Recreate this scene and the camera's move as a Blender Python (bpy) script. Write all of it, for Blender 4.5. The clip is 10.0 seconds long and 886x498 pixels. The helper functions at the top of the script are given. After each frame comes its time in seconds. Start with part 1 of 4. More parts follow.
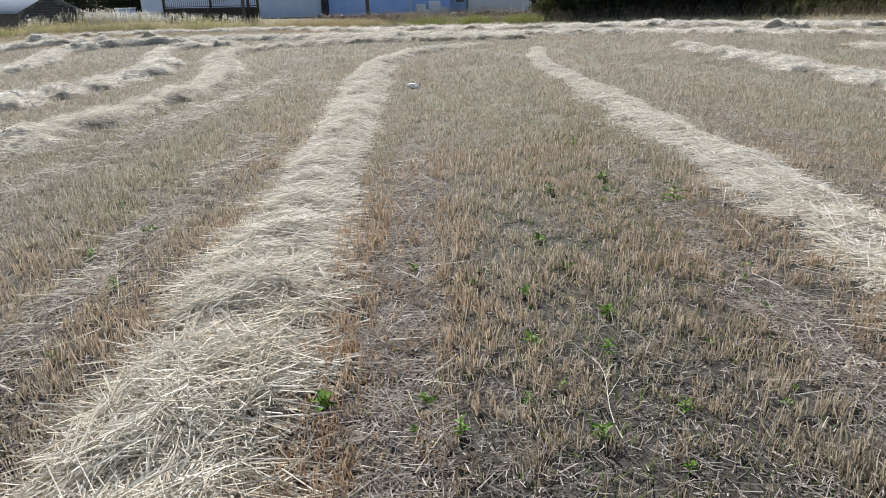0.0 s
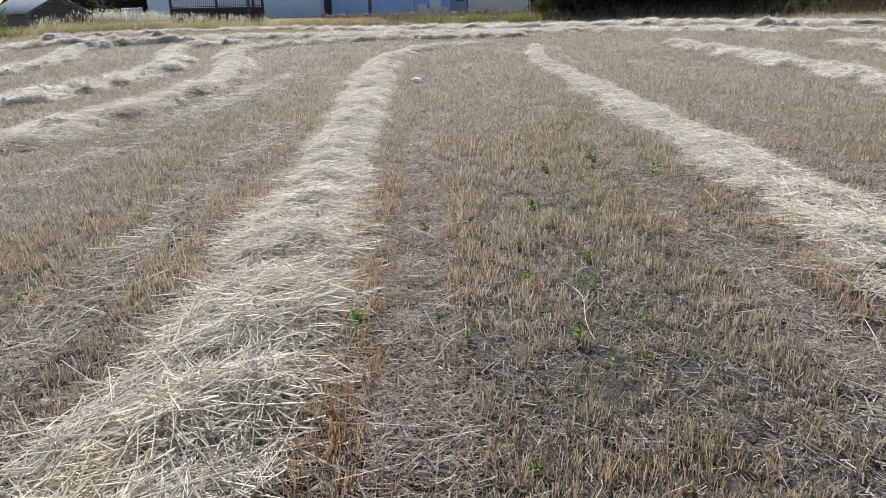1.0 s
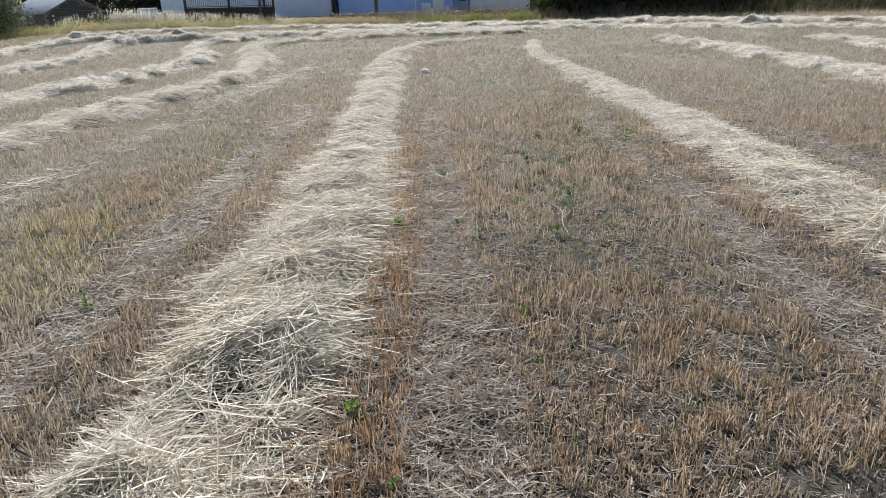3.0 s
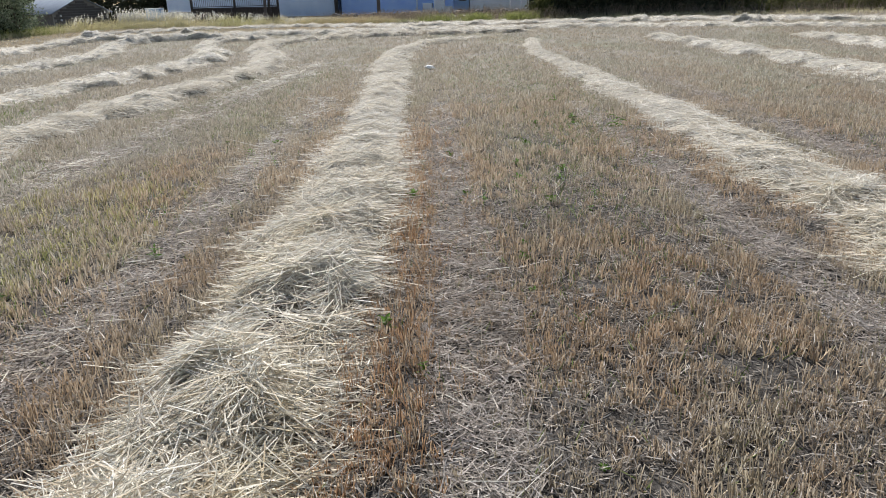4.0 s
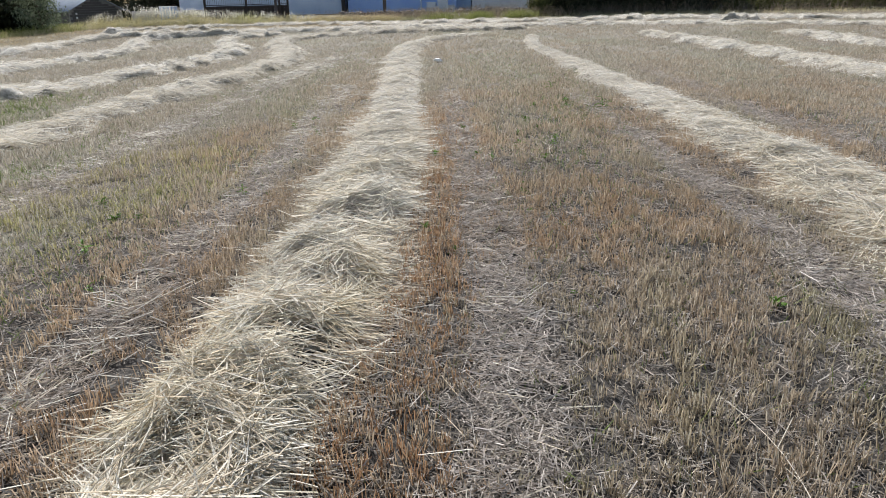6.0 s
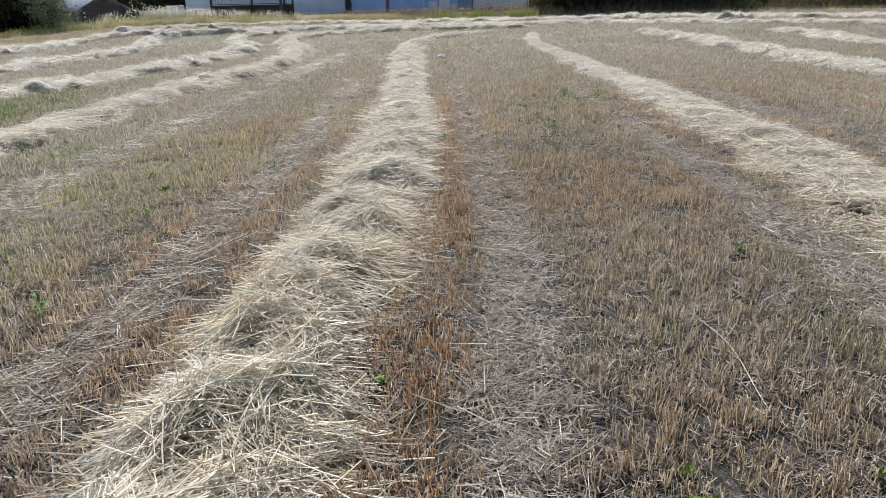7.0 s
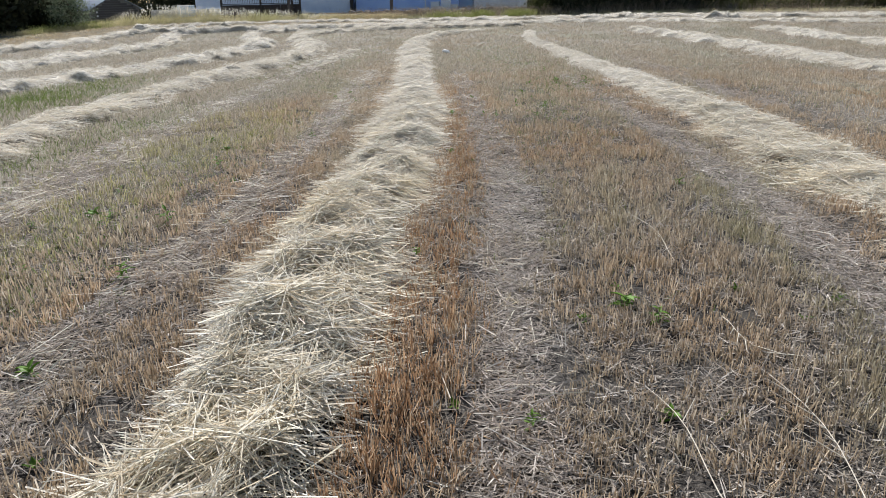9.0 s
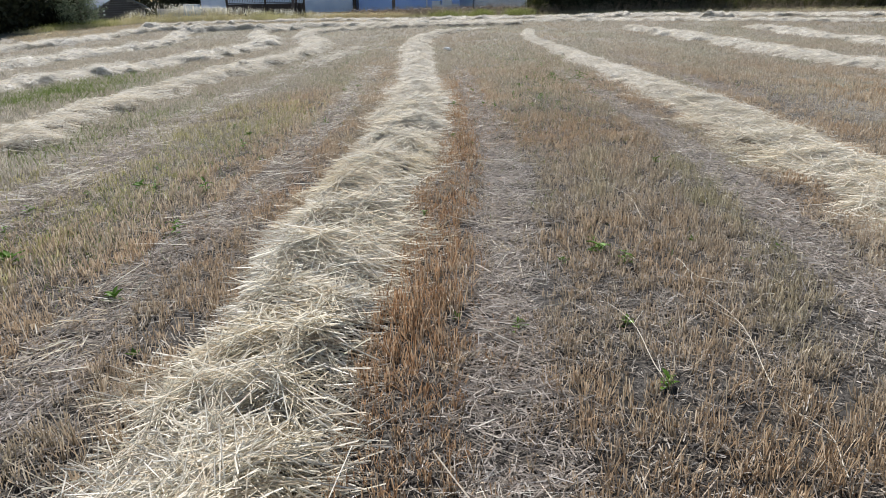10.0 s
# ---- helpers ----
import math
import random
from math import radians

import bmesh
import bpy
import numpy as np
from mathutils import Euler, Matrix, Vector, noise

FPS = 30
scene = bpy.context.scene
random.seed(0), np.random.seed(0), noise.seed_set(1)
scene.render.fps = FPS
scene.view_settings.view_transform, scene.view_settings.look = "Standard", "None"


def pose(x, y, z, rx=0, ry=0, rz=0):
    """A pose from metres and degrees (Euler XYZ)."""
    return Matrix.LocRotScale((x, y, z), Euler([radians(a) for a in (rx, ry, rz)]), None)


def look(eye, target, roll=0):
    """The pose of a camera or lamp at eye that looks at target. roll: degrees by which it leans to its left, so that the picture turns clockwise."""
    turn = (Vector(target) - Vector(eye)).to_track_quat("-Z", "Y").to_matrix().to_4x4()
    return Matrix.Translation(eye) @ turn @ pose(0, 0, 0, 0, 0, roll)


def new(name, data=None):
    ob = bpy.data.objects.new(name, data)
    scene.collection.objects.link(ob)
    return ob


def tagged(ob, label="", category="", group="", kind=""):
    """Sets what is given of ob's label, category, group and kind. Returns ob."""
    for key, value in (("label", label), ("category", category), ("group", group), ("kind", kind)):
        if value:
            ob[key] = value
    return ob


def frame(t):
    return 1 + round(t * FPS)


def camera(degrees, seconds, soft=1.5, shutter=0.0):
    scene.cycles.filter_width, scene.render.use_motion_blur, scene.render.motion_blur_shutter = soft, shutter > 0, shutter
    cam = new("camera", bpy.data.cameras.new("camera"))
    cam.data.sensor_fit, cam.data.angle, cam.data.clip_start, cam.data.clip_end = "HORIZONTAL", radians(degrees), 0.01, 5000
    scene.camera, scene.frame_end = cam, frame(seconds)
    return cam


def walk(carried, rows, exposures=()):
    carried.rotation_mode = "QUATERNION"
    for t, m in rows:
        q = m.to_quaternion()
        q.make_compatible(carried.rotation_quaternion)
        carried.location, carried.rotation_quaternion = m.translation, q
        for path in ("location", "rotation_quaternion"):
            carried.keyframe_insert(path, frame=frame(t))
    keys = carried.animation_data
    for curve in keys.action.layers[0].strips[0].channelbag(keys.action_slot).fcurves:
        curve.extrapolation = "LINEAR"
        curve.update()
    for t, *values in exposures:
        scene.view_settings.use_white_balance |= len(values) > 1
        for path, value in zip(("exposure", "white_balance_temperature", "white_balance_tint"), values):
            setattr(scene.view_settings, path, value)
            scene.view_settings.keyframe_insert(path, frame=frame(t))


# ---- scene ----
cam = camera(66.0, 10.0, soft=0.7)
PATH = [
    (0, (0.13, 0.608, 2.451), (-0.074, 2.47, 1.751), -1.2),
    (0.5, (0.15, 0.025, 2.449), (-0.054, 1.888, 1.749), -1.3),
    (1, (0.168, -0.538, 2.437), (-0.036, 1.324, 1.737), -1.3),
    (1.5, (0.198, -1.088, 2.422), (-0.006, 0.775, 1.723), -1.2),
    (2, (0.198, -1.645, 2.422), (-0.006, 0.217, 1.721), -1.3),
    (2.5, (0.212, -2.212, 2.414), (0.005, -0.349, 1.714), -1.4),
    (4, (0.213, -3.984, 2.404), (0.007, -2.121, 1.705), -1.5),
    (4.5, (0.209, -4.559, 2.415), (0.003, -2.697, 1.715), -1.5),
    (5, (0.215, -5.132, 2.422), (0.009, -3.27, 1.721), -1.4),
    (5.5, (0.208, -5.695, 2.42), (0.003, -3.833, 1.719), -1.4),
    (7, (0.152, -7.438, 2.383), (-0.053, -5.576, 1.682), -1.4),
    (7.5, (0.145, -7.987, 2.353), (-0.059, -6.124, 1.653), -1.3),
    (8, (0.147, -8.551, 2.341), (-0.056, -6.688, 1.641), -1.3),
    (8.5, (0.168, -9.117, 2.33), (-0.036, -7.255, 1.631), -1.3),
    (9, (0.216, -9.693, 2.325), (0.013, -7.83, 1.627), -1.3),
    (9.5, (0.258, -10.27, 2.318), (0.053, -8.407, 1.62), -1.3),
    (10, (0.296, -10.857, 2.317), (0.092, -8.994, 1.618), -1.2),
]
walk(cam, [(t, look(eye, target, roll)) for t, eye, target, roll in PATH])

# ---------- world, sun, exposure ----------
SUN_AZ, SUN_EL = radians(-25), radians(43)      # azimuth from +y towards +x
world = bpy.data.worlds.new("sky")
scene.world = world
world.use_nodes = True
wn = world.node_tree
sky = wn.nodes.new("ShaderNodeTexSky")
sky.sky_type, sky.sun_disc = "NISHITA", False
sky.sun_elevation, sky.sun_rotation = SUN_EL, SUN_AZ
sky.dust_density, sky.air_density = 1.0, 1.0
wn.nodes["Background"].inputs["Strength"].default_value = 0.064
wn.links.new(sky.outputs[0], wn.nodes["Background"].inputs[0])
sun_data = bpy.data.lights.new("sun", "SUN")
sun_data.energy, sun_data.angle, sun_data.color = 5.0, radians(0.6), (1.0, 0.985, 0.995)
sun = new("sun", sun_data)
sun_dir = Vector((math.sin(SUN_AZ) * math.cos(SUN_EL), math.cos(SUN_AZ) * math.cos(SUN_EL), math.sin(SUN_EL)))
sun.matrix_world = look(sun_dir * 200, (0, 0, 0))
scene.view_settings.exposure = 0.85

# ---------- materials ----------


def ramp(nt, fac, stops):
    node = nt.nodes.new("ShaderNodeValToRGB")
    els = node.color_ramp.elements
    while len(els) < len(stops):
        els.new(0.5)
    for e, (p, c) in zip(els, stops):
        e.position, e.color = p, (*c, 1)
    nt.links.new(fac, node.inputs[0])
    return node.outputs[0]


def noise_tex(nt, scale, detail=3.0, stretch=(1, 1, 1), rough=0.55):
    co = nt.nodes.new("ShaderNodeTexCoord")
    mp = nt.nodes.new("ShaderNodeMapping")
    mp.inputs["Scale"].default_value = stretch
    tx = nt.nodes.new("ShaderNodeTexNoise")
    tx.inputs["Scale"].default_value, tx.inputs["Detail"].default_value = scale, detail
    tx.inputs["Roughness"].default_value = rough
    nt.links.new(co.outputs["Object"], mp.inputs[0])
    nt.links.new(mp.outputs[0], tx.inputs[0])
    return tx.outputs["Fac"]


def mix(nt, fac, a, b, mode="MIX"):
    node = nt.nodes.new("ShaderNodeMix")
    node.data_type, node.blend_type = "RGBA", mode
    for sock, v in ((node.inputs[0], fac), (node.inputs[6], a), (node.inputs[7], b)):
        if isinstance(v, (int, float)):
            sock.default_value = v
        elif isinstance(v, tuple):
            sock.default_value = (*v, 1)
        else:
            nt.links.new(v, sock)
    return node.outputs[2]


def bump(nt, height, strength, distance):
    node = nt.nodes.new("ShaderNodeBump")
    node.inputs["Strength"].default_value, node.inputs["Distance"].default_value = strength, distance
    nt.links.new(height, node.inputs["Height"])
    return node.outputs[0]


def material(name, rough=0.8, metal=0.0, spec=0.5):
    m = bpy.data.materials.new(name)
    m.use_nodes = True
    p = m.node_tree.nodes["Principled BSDF"]
    p.inputs["Roughness"].default_value, p.inputs["Metallic"].default_value = rough, metal
    p.inputs["Specular IOR Level"].default_value = spec
    return m, m.node_tree, p


def mottled(name, stops, scale, rough=0.8, metal=0.0, bump_d=0.0, stretch=(1, 1, 1), fine=8.0):
    """A surface that varies at two scales between the colours of stops."""
    m, nt, p = material(name, rough, metal)
    big = noise_tex(nt, scale, 5.0, stretch)
    small = noise_tex(nt, scale * fine, 4.0, stretch)
    col = ramp(nt, mix(nt, 0.4, big, small), stops)
    nt.links.new(col, p.inputs["Base Color"])
    if bump_d:
        nt.links.new(bump(nt, small, 0.6, bump_d), p.inputs["Normal"])
    return m


def fibre(name, island, patch, patch_mix, rough=0.55, scale=0.5, stretch=(1, 0.4, 1), through_light=0.0, greyed=None):
    """Straw, stalks and leaves: colour by piece, with slow patches over the field and fine grain."""
    m, nt, p = material(name, rough, 0.0, 0.12)
    rnd = nt.nodes.new("ShaderNodeNewGeometry").outputs["Random Per Island"]
    a = ramp(nt, rnd, island)
    b = ramp(nt, noise_tex(nt, scale, 3.0, stretch), patch)
    col = mix(nt, patch_mix, a, b)
    if greyed:
        # greyer colours towards the field's far end and its left side
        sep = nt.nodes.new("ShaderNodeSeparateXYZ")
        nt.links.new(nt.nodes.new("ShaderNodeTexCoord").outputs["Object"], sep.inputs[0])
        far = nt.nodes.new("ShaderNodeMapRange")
        far.inputs["From Min"].default_value, far.inputs["From Max"].default_value = greyed[1:3]
        far.inputs["To Max"].default_value = greyed[3]
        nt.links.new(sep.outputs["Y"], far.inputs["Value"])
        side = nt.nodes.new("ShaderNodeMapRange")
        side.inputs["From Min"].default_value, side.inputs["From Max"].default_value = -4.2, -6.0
        side.inputs["To Max"].default_value = greyed[4]
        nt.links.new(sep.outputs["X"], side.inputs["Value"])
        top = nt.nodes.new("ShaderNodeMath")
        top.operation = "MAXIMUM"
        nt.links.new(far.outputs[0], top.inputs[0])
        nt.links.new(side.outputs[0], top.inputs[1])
        col = mix(nt, top.outputs[0], col, ramp(nt, rnd, greyed[0]))
    grain = ramp(nt, noise_tex(nt, 90.0, 2.0), [(0.3, (0.72, 0.7, 0.68)), (0.7, (1.0, 1.0, 1.0))])
    col = mix(nt, 1.0, col, grain, "MULTIPLY")
    nt.links.new(col, p.inputs["Base Color"])
    if through_light:
        tr = nt.nodes.new("ShaderNodeBsdfTranslucent")
        ms = nt.nodes.new("ShaderNodeMixShader")
        ms.inputs[0].default_value = through_light
        nt.links.new(col, tr.inputs[0])
        nt.links.new(p.outputs[0], ms.inputs[1])
        nt.links.new(tr.outputs[0], ms.inputs[2])
        nt.links.new(ms.outputs[0], nt.nodes["Material Output"].inputs[0])
    return m


def soil_material():
    m, nt, p = material("dry_soil", 0.95, 0.0, 0.2)
    grit = noise_tex(nt, 22.0, 6.0)
    fine = noise_tex(nt, 120.0, 4.0)
    patch = noise_tex(nt, 0.35, 4.0)
    near = ramp(nt, mix(nt, 0.5, grit, fine),
                [(0.36, (0.013, 0.0125, 0.012)), (0.5, (0.033, 0.031, 0.029)), (0.62, (0.095, 0.091, 0.086))])
    dry = ramp(nt, patch, [(0.35, (0.75, 0.7, 0.62)), (0.65, (1.15, 1.1, 1.02))])
    col = mix(nt, 1.0, near, dry, "MULTIPLY")
    # chaff and broken leaf lying on the soil
    chaff = ramp(nt, noise_tex(nt, 75.0, 3.0, (1, 1, 1), 0.65), [(0.44, (0.018, 0.016, 0.014)), (0.56, (0.085, 0.076, 0.066)), (0.7, (0.3, 0.275, 0.24))])
    lies = ramp(nt, mix(nt, 0.55, noise_tex(nt, 3.2, 4.0), noise_tex(nt, 40.0, 4.0, (1, 1, 1), 0.65)), [(0.46, (0, 0, 0)), (0.58, (0.5, 0.5, 0.5))])
    col = mix(nt, lies, col, chaff)
    # straw cover of the far field, where single stalks cannot be told apart
    far_straw = ramp(nt, mix(nt, 0.84, noise_tex(nt, 0.5, 5.0, (1.0, 0.45, 1)), noise_tex(nt, 26.0, 6.0, (1, 1, 1), 0.7)),
                     [(0.38, (0.085, 0.073, 0.055)), (0.5, (0.16, 0.141, 0.109)), (0.62, (0.25, 0.225, 0.18))])
    green = ramp(nt, noise_tex(nt, 0.22, 4.0), [(0.5, (1, 1, 1)), (0.68, (0.86, 0.97, 0.78))])
    far_straw = mix(nt, 1.0, far_straw, green, "MULTIPLY")
    sep = nt.nodes.new("ShaderNodeSeparateXYZ")
    nt.links.new(nt.nodes.new("ShaderNodeTexCoord").outputs["Object"], sep.inputs[0])
    cover = None
    for axis, lo, hi in (("Y", 5.0, 15.0), ("X", -3.8, -6.0), ("X", 5.0, 8.0)):
        rng_node = nt.nodes.new("ShaderNodeMapRange")
        rng_node.inputs["From Min"].default_value, rng_node.inputs["From Max"].default_value = lo, hi
        nt.links.new(sep.outputs[axis], rng_node.inputs["Value"])
        if cover is None:
            cover = rng_node.outputs[0]
        else:
            top = nt.nodes.new("ShaderNodeMath")
            top.operation = "MAXIMUM"
            nt.links.new(cover, top.inputs[0])
            nt.links.new(rng_node.outputs[0], top.inputs[1])
            cover = top.outputs[0]
    col = mix(nt, cover, col, far_straw)
    nt.links.new(col, p.inputs["Base Color"])
    nt.links.new(bump(nt, grit, 0.8, 0.02), p.inputs["Normal"])
    return m


SOIL = soil_material()
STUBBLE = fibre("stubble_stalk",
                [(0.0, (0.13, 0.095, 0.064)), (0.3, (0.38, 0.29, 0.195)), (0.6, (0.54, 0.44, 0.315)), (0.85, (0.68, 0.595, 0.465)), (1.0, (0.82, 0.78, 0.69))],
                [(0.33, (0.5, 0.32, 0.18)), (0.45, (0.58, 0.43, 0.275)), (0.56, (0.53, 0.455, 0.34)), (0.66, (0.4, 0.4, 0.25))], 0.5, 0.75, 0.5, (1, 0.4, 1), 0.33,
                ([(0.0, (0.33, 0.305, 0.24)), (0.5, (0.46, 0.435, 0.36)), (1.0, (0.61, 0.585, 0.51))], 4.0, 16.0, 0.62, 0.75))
STUBBLE_BROWN = fibre("brown_stubble",
                      [(0.0, (0.15, 0.085, 0.052)), (0.4, (0.4, 0.255, 0.15)), (0.8, (0.6, 0.43, 0.27)), (1.0, (0.72, 0.6, 0.43))],
                      [(0.35, (0.46, 0.27, 0.14)), (0.65, (0.54, 0.37, 0.22))], 0.4, 0.75, 0.7, (1, 0.5, 1), 0.35)
STUBBLE_OLIVE = fibre("greenish_stubble",
                      [(0.0, (0.15, 0.14, 0.06)), (0.4, (0.36, 0.33, 0.15)), (0.8, (0.55, 0.5, 0.28)), (1.0, (0.7, 0.66, 0.45))],
                      [(0.35, (0.3, 0.33, 0.12)), (0.65, (0.5, 0.42, 0.24))], 0.4, 0.75, 0.6, (1, 0.6, 1), 0.4)
LITTER = fibre("lying_litter",
               [(0.0, (0.09, 0.072, 0.055)), (0.35, (0.27, 0.23, 0.185)), (0.75, (0.5, 0.45, 0.385)), (1.0, (0.74, 0.7, 0.64))],
               [(0.35, (0.3, 0.245, 0.185)), (0.65, (0.46, 0.43, 0.385))], 0.35, 0.8, 0.5, (1, 0.4, 1), 0.3)
TRAMPLED = fibre("trampled_straw",
                 [(0.0, (0.22, 0.185, 0.155)), (0.4, (0.42, 0.37, 0.32)), (0.8, (0.58, 0.53, 0.475)), (1.0, (0.74, 0.7, 0.65))],
                 [(0.35, (0.45, 0.395, 0.335)), (0.65, (0.58, 0.54, 0.49))], 0.3, 0.8, 0.5, (1, 0.4, 1), 0.35)
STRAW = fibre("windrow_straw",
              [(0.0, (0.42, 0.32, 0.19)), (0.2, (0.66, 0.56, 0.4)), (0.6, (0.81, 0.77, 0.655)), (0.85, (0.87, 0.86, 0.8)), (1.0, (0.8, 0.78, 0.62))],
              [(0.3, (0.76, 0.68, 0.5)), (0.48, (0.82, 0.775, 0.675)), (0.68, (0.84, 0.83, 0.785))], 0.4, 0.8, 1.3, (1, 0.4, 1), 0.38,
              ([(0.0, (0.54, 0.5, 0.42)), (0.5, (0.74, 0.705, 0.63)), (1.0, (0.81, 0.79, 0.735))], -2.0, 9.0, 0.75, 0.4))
# bed under the nearer straw, darkened to put shade into its gaps
STRAW_BED_SHADE = mottled("straw_bed_shade", [(0.38, (0.1, 0.085, 0.06)), (0.5, (0.3, 0.265, 0.2)), (0.62, (0.52, 0.48, 0.39))], 9.0, 0.85, 0, 0.05, (1, 1, 1), 9.0)
# the same straw as a paler, lit copy for the far windrows
STRAW_BED_LIT = mottled("straw_bed_lit", [(0.38, (0.22, 0.2, 0.16)), (0.5, (0.42, 0.39, 0.325)), (0.62, (0.58, 0.55, 0.48))], 7.0, 0.85, 0, 0.05, (1, 1, 1), 9.0)
WEED = fibre("weed_leaf", [(0.0, (0.1, 0.2, 0.03)), (0.5, (0.17, 0.32, 0.05)), (1.0, (0.28, 0.42, 0.08))],
             [(0.3, (0.12, 0.24, 0.04)), (0.7, (0.26, 0.36, 0.06))], 0.3, 0.5, 2.0, (1, 1, 1), 0.35)
YOUNG_GRASS = fibre("young_grass", [(0.0, (0.19, 0.22, 0.06)), (0.6, (0.31, 0.34, 0.11)), (1.0, (0.45, 0.44, 0.2))],
                    [(0.3, (0.25, 0.28, 0.1)), (0.7, (0.32, 0.36, 0.12))], 0.3, 0.6, 1.0, (1, 1, 1), 0.35)
REGROWTH = fibre("green_regrowth_blade", [(0.0, (0.11, 0.17, 0.045)), (0.6, (0.2, 0.28, 0.075)), (1.0, (0.34, 0.38, 0.14))],
                 [(0.3, (0.15, 0.21, 0.06)), (0.7, (0.24, 0.31, 0.1))], 0.3, 0.7, 1.0, (1, 1, 1), 0.35)
DRY_GRASS = fibre("tall_dry_grass", [(0.0, (0.4, 0.38, 0.17)), (0.4, (0.6, 0.55, 0.31)), (1.0, (0.78, 0.73, 0.52))],
                  [(0.35, (0.52, 0.52, 0.25)), (0.6, (0.72, 0.63, 0.41))], 0.5, 0.6, 0.25, (1, 1, 1), 0.25)
SEED_HEAD = fibre("seed_head", [(0.0, (0.72, 0.7, 0.6)), (1.0, (0.92, 0.91, 0.87))],
                  [(0.3, (0.82, 0.8, 0.7)), (0.7, (0.88, 0.87, 0.8))], 0.3, 0.7, 0.3, (1, 1, 1), 0.5)
DARK_LEAF = fibre("dark_foliage", [(0.0, (0.018, 0.023, 0.014)), (0.6, (0.038, 0.046, 0.026)), (1.0, (0.068, 0.074, 0.04))],
                  [(0.3, (0.026, 0.029, 0.02)), (0.7, (0.052, 0.055, 0.032))], 0.4, 0.9, 0.6, (1, 1, 1), 0.1)
OLIVE_LEAF = fibre("olive_foliage", [(0.0, (0.04, 0.05, 0.02)), (0.6, (0.09, 0.1, 0.035)), (1.0, (0.17, 0.16, 0.07))],
                   [(0.3, (0.06, 0.08, 0.025)), (0.7, (0.13, 0.13, 0.05))], 0.4, 0.9, 0.6, (1, 1, 1), 0.2)
BRIGHT_LEAF = fibre("yellow_green_foliage", [(0.0, (0.06, 0.07, 0.025)), (0.6, (0.14, 0.15, 0.045)), (1.0, (0.27, 0.26, 0.09))],
                    [(0.3, (0.09, 0.11, 0.03)), (0.7, (0.2, 0.2, 0.07))], 0.4, 0.9, 0.6, (1, 1, 1), 0.25)
BROWN_WEED = fibre("brown_dead_weed", [(0.0, (0.16, 0.12, 0.09)), (0.5, (0.34, 0.27, 0.2)), (1.0, (0.55, 0.48, 0.38))],
                   [(0.3, (0.26, 0.2, 0.15)), (0.7, (0.44, 0.38, 0.28))], 0.4, 0.7, 0.4, (1, 1, 1), 0.2)
SILVER_LEAF = fibre("silvery_foliage", [(0.0, (0.09, 0.12, 0.065)), (0.6, (0.22, 0.27, 0.16)), (1.0, (0.42, 0.46, 0.33))],
                    [(0.3, (0.12, 0.15, 0.1)), (0.7, (0.22, 0.26, 0.19))], 0.4, 0.9, 0.6, (1, 1, 1), 0.25)
BARK = mottled("bark", [(0.3, (0.05, 0.038, 0.028)), (0.7, (0.16, 0.125, 0.095))], 6.0, 0.9, 0, 0.02, (1, 1, 0.2))
GREY_WOOD = mottled("weathered_wood", [(0.3, (0.05, 0.042, 0.04)), (0.7, (0.12, 0.1, 0.095))], 8.0, 0.85, 0, 0.01, (1, 1, 0.1))
DARK_WOOD = mottled("dark_wood", [(0.3, (0.022, 0.016, 0.014)), (0.7, (0.06, 0.045, 0.038))], 5.0, 0.8, 0, 0.01, (1, 1, 0.15))
# white walls, with the blue of sky-lit shade put into the colour
WHITEWASH_SHADE_BLUE = mottled("whitewash_shade_blue", [(0.3, (0.55, 0.62, 0.75)), (0.5, (0.66, 0.72, 0.83)), (0.7, (0.74, 0.79, 0.88))], 1.2, 0.9, 0, 0.006)
# pale blue walls, their blue deepened by sky-lit shade in the colour
PALE_BLUE = mottled("pale_blue_wall", [(0.3, (0.34, 0.49, 0.88)), (0.5, (0.45, 0.6, 0.93)), (0.7, (0.56, 0.68, 0.95))], 1.0, 0.9, 0, 0.006)
CONCRETE = mottled("concrete", [(0.3, (0.26, 0.26, 0.26)), (0.7, (0.44, 0.44, 0.43))], 2.5, 0.9, 0, 0.008)
BLOCK = mottled("grey_block", [(0.3, (0.07, 0.065, 0.06)), (0.7, (0.17, 0.155, 0.145))], 4.0, 0.9, 0, 0.01)
MORTAR = mottled("mortar", [(0.3, (0.2, 0.19, 0.18)), (0.7, (0.3, 0.29, 0.27))], 6.0, 0.95)
SHEET_METAL = mottled("zinc_sheet", [(0.3, (0.17, 0.205, 0.25)), (0.7, (0.26, 0.3, 0.355))], 1.5, 0.95, 0.0, 0.004)
WHITE_PAINT = mottled("white_paint", [(0.3, (0.68, 0.69, 0.7)), (0.7, (0.82, 0.82, 0.82))], 2.0, 0.5)
BLUE_PAINT = mottled("blue_paint", [(0.3, (0.2, 0.32, 0.5)), (0.7, (0.32, 0.45, 0.62))], 2.0, 0.5)
STONE = mottled("field_stone", [(0.3, (0.05, 0.047, 0.044)), (0.7, (0.17, 0.16, 0.15))], 3.0, 0.9, 0, 0.02)
PLASTIC = mottled("white_plastic", [(0.3, (0.78, 0.74, 0.68)), (0.7, (0.88, 0.85, 0.8))], 12.0, 0.4)
BLACK = mottled("black_rubber", [(0.3, (0.015, 0.015, 0.015)), (0.7, (0.04, 0.04, 0.04))], 9.0, 0.8)
DARK_GLASS, _nt, _p = material("dark_glass", 0.08, 0.0, 0.6)
_p.inputs["Base Color"].default_value = (0.03, 0.04, 0.05, 1)
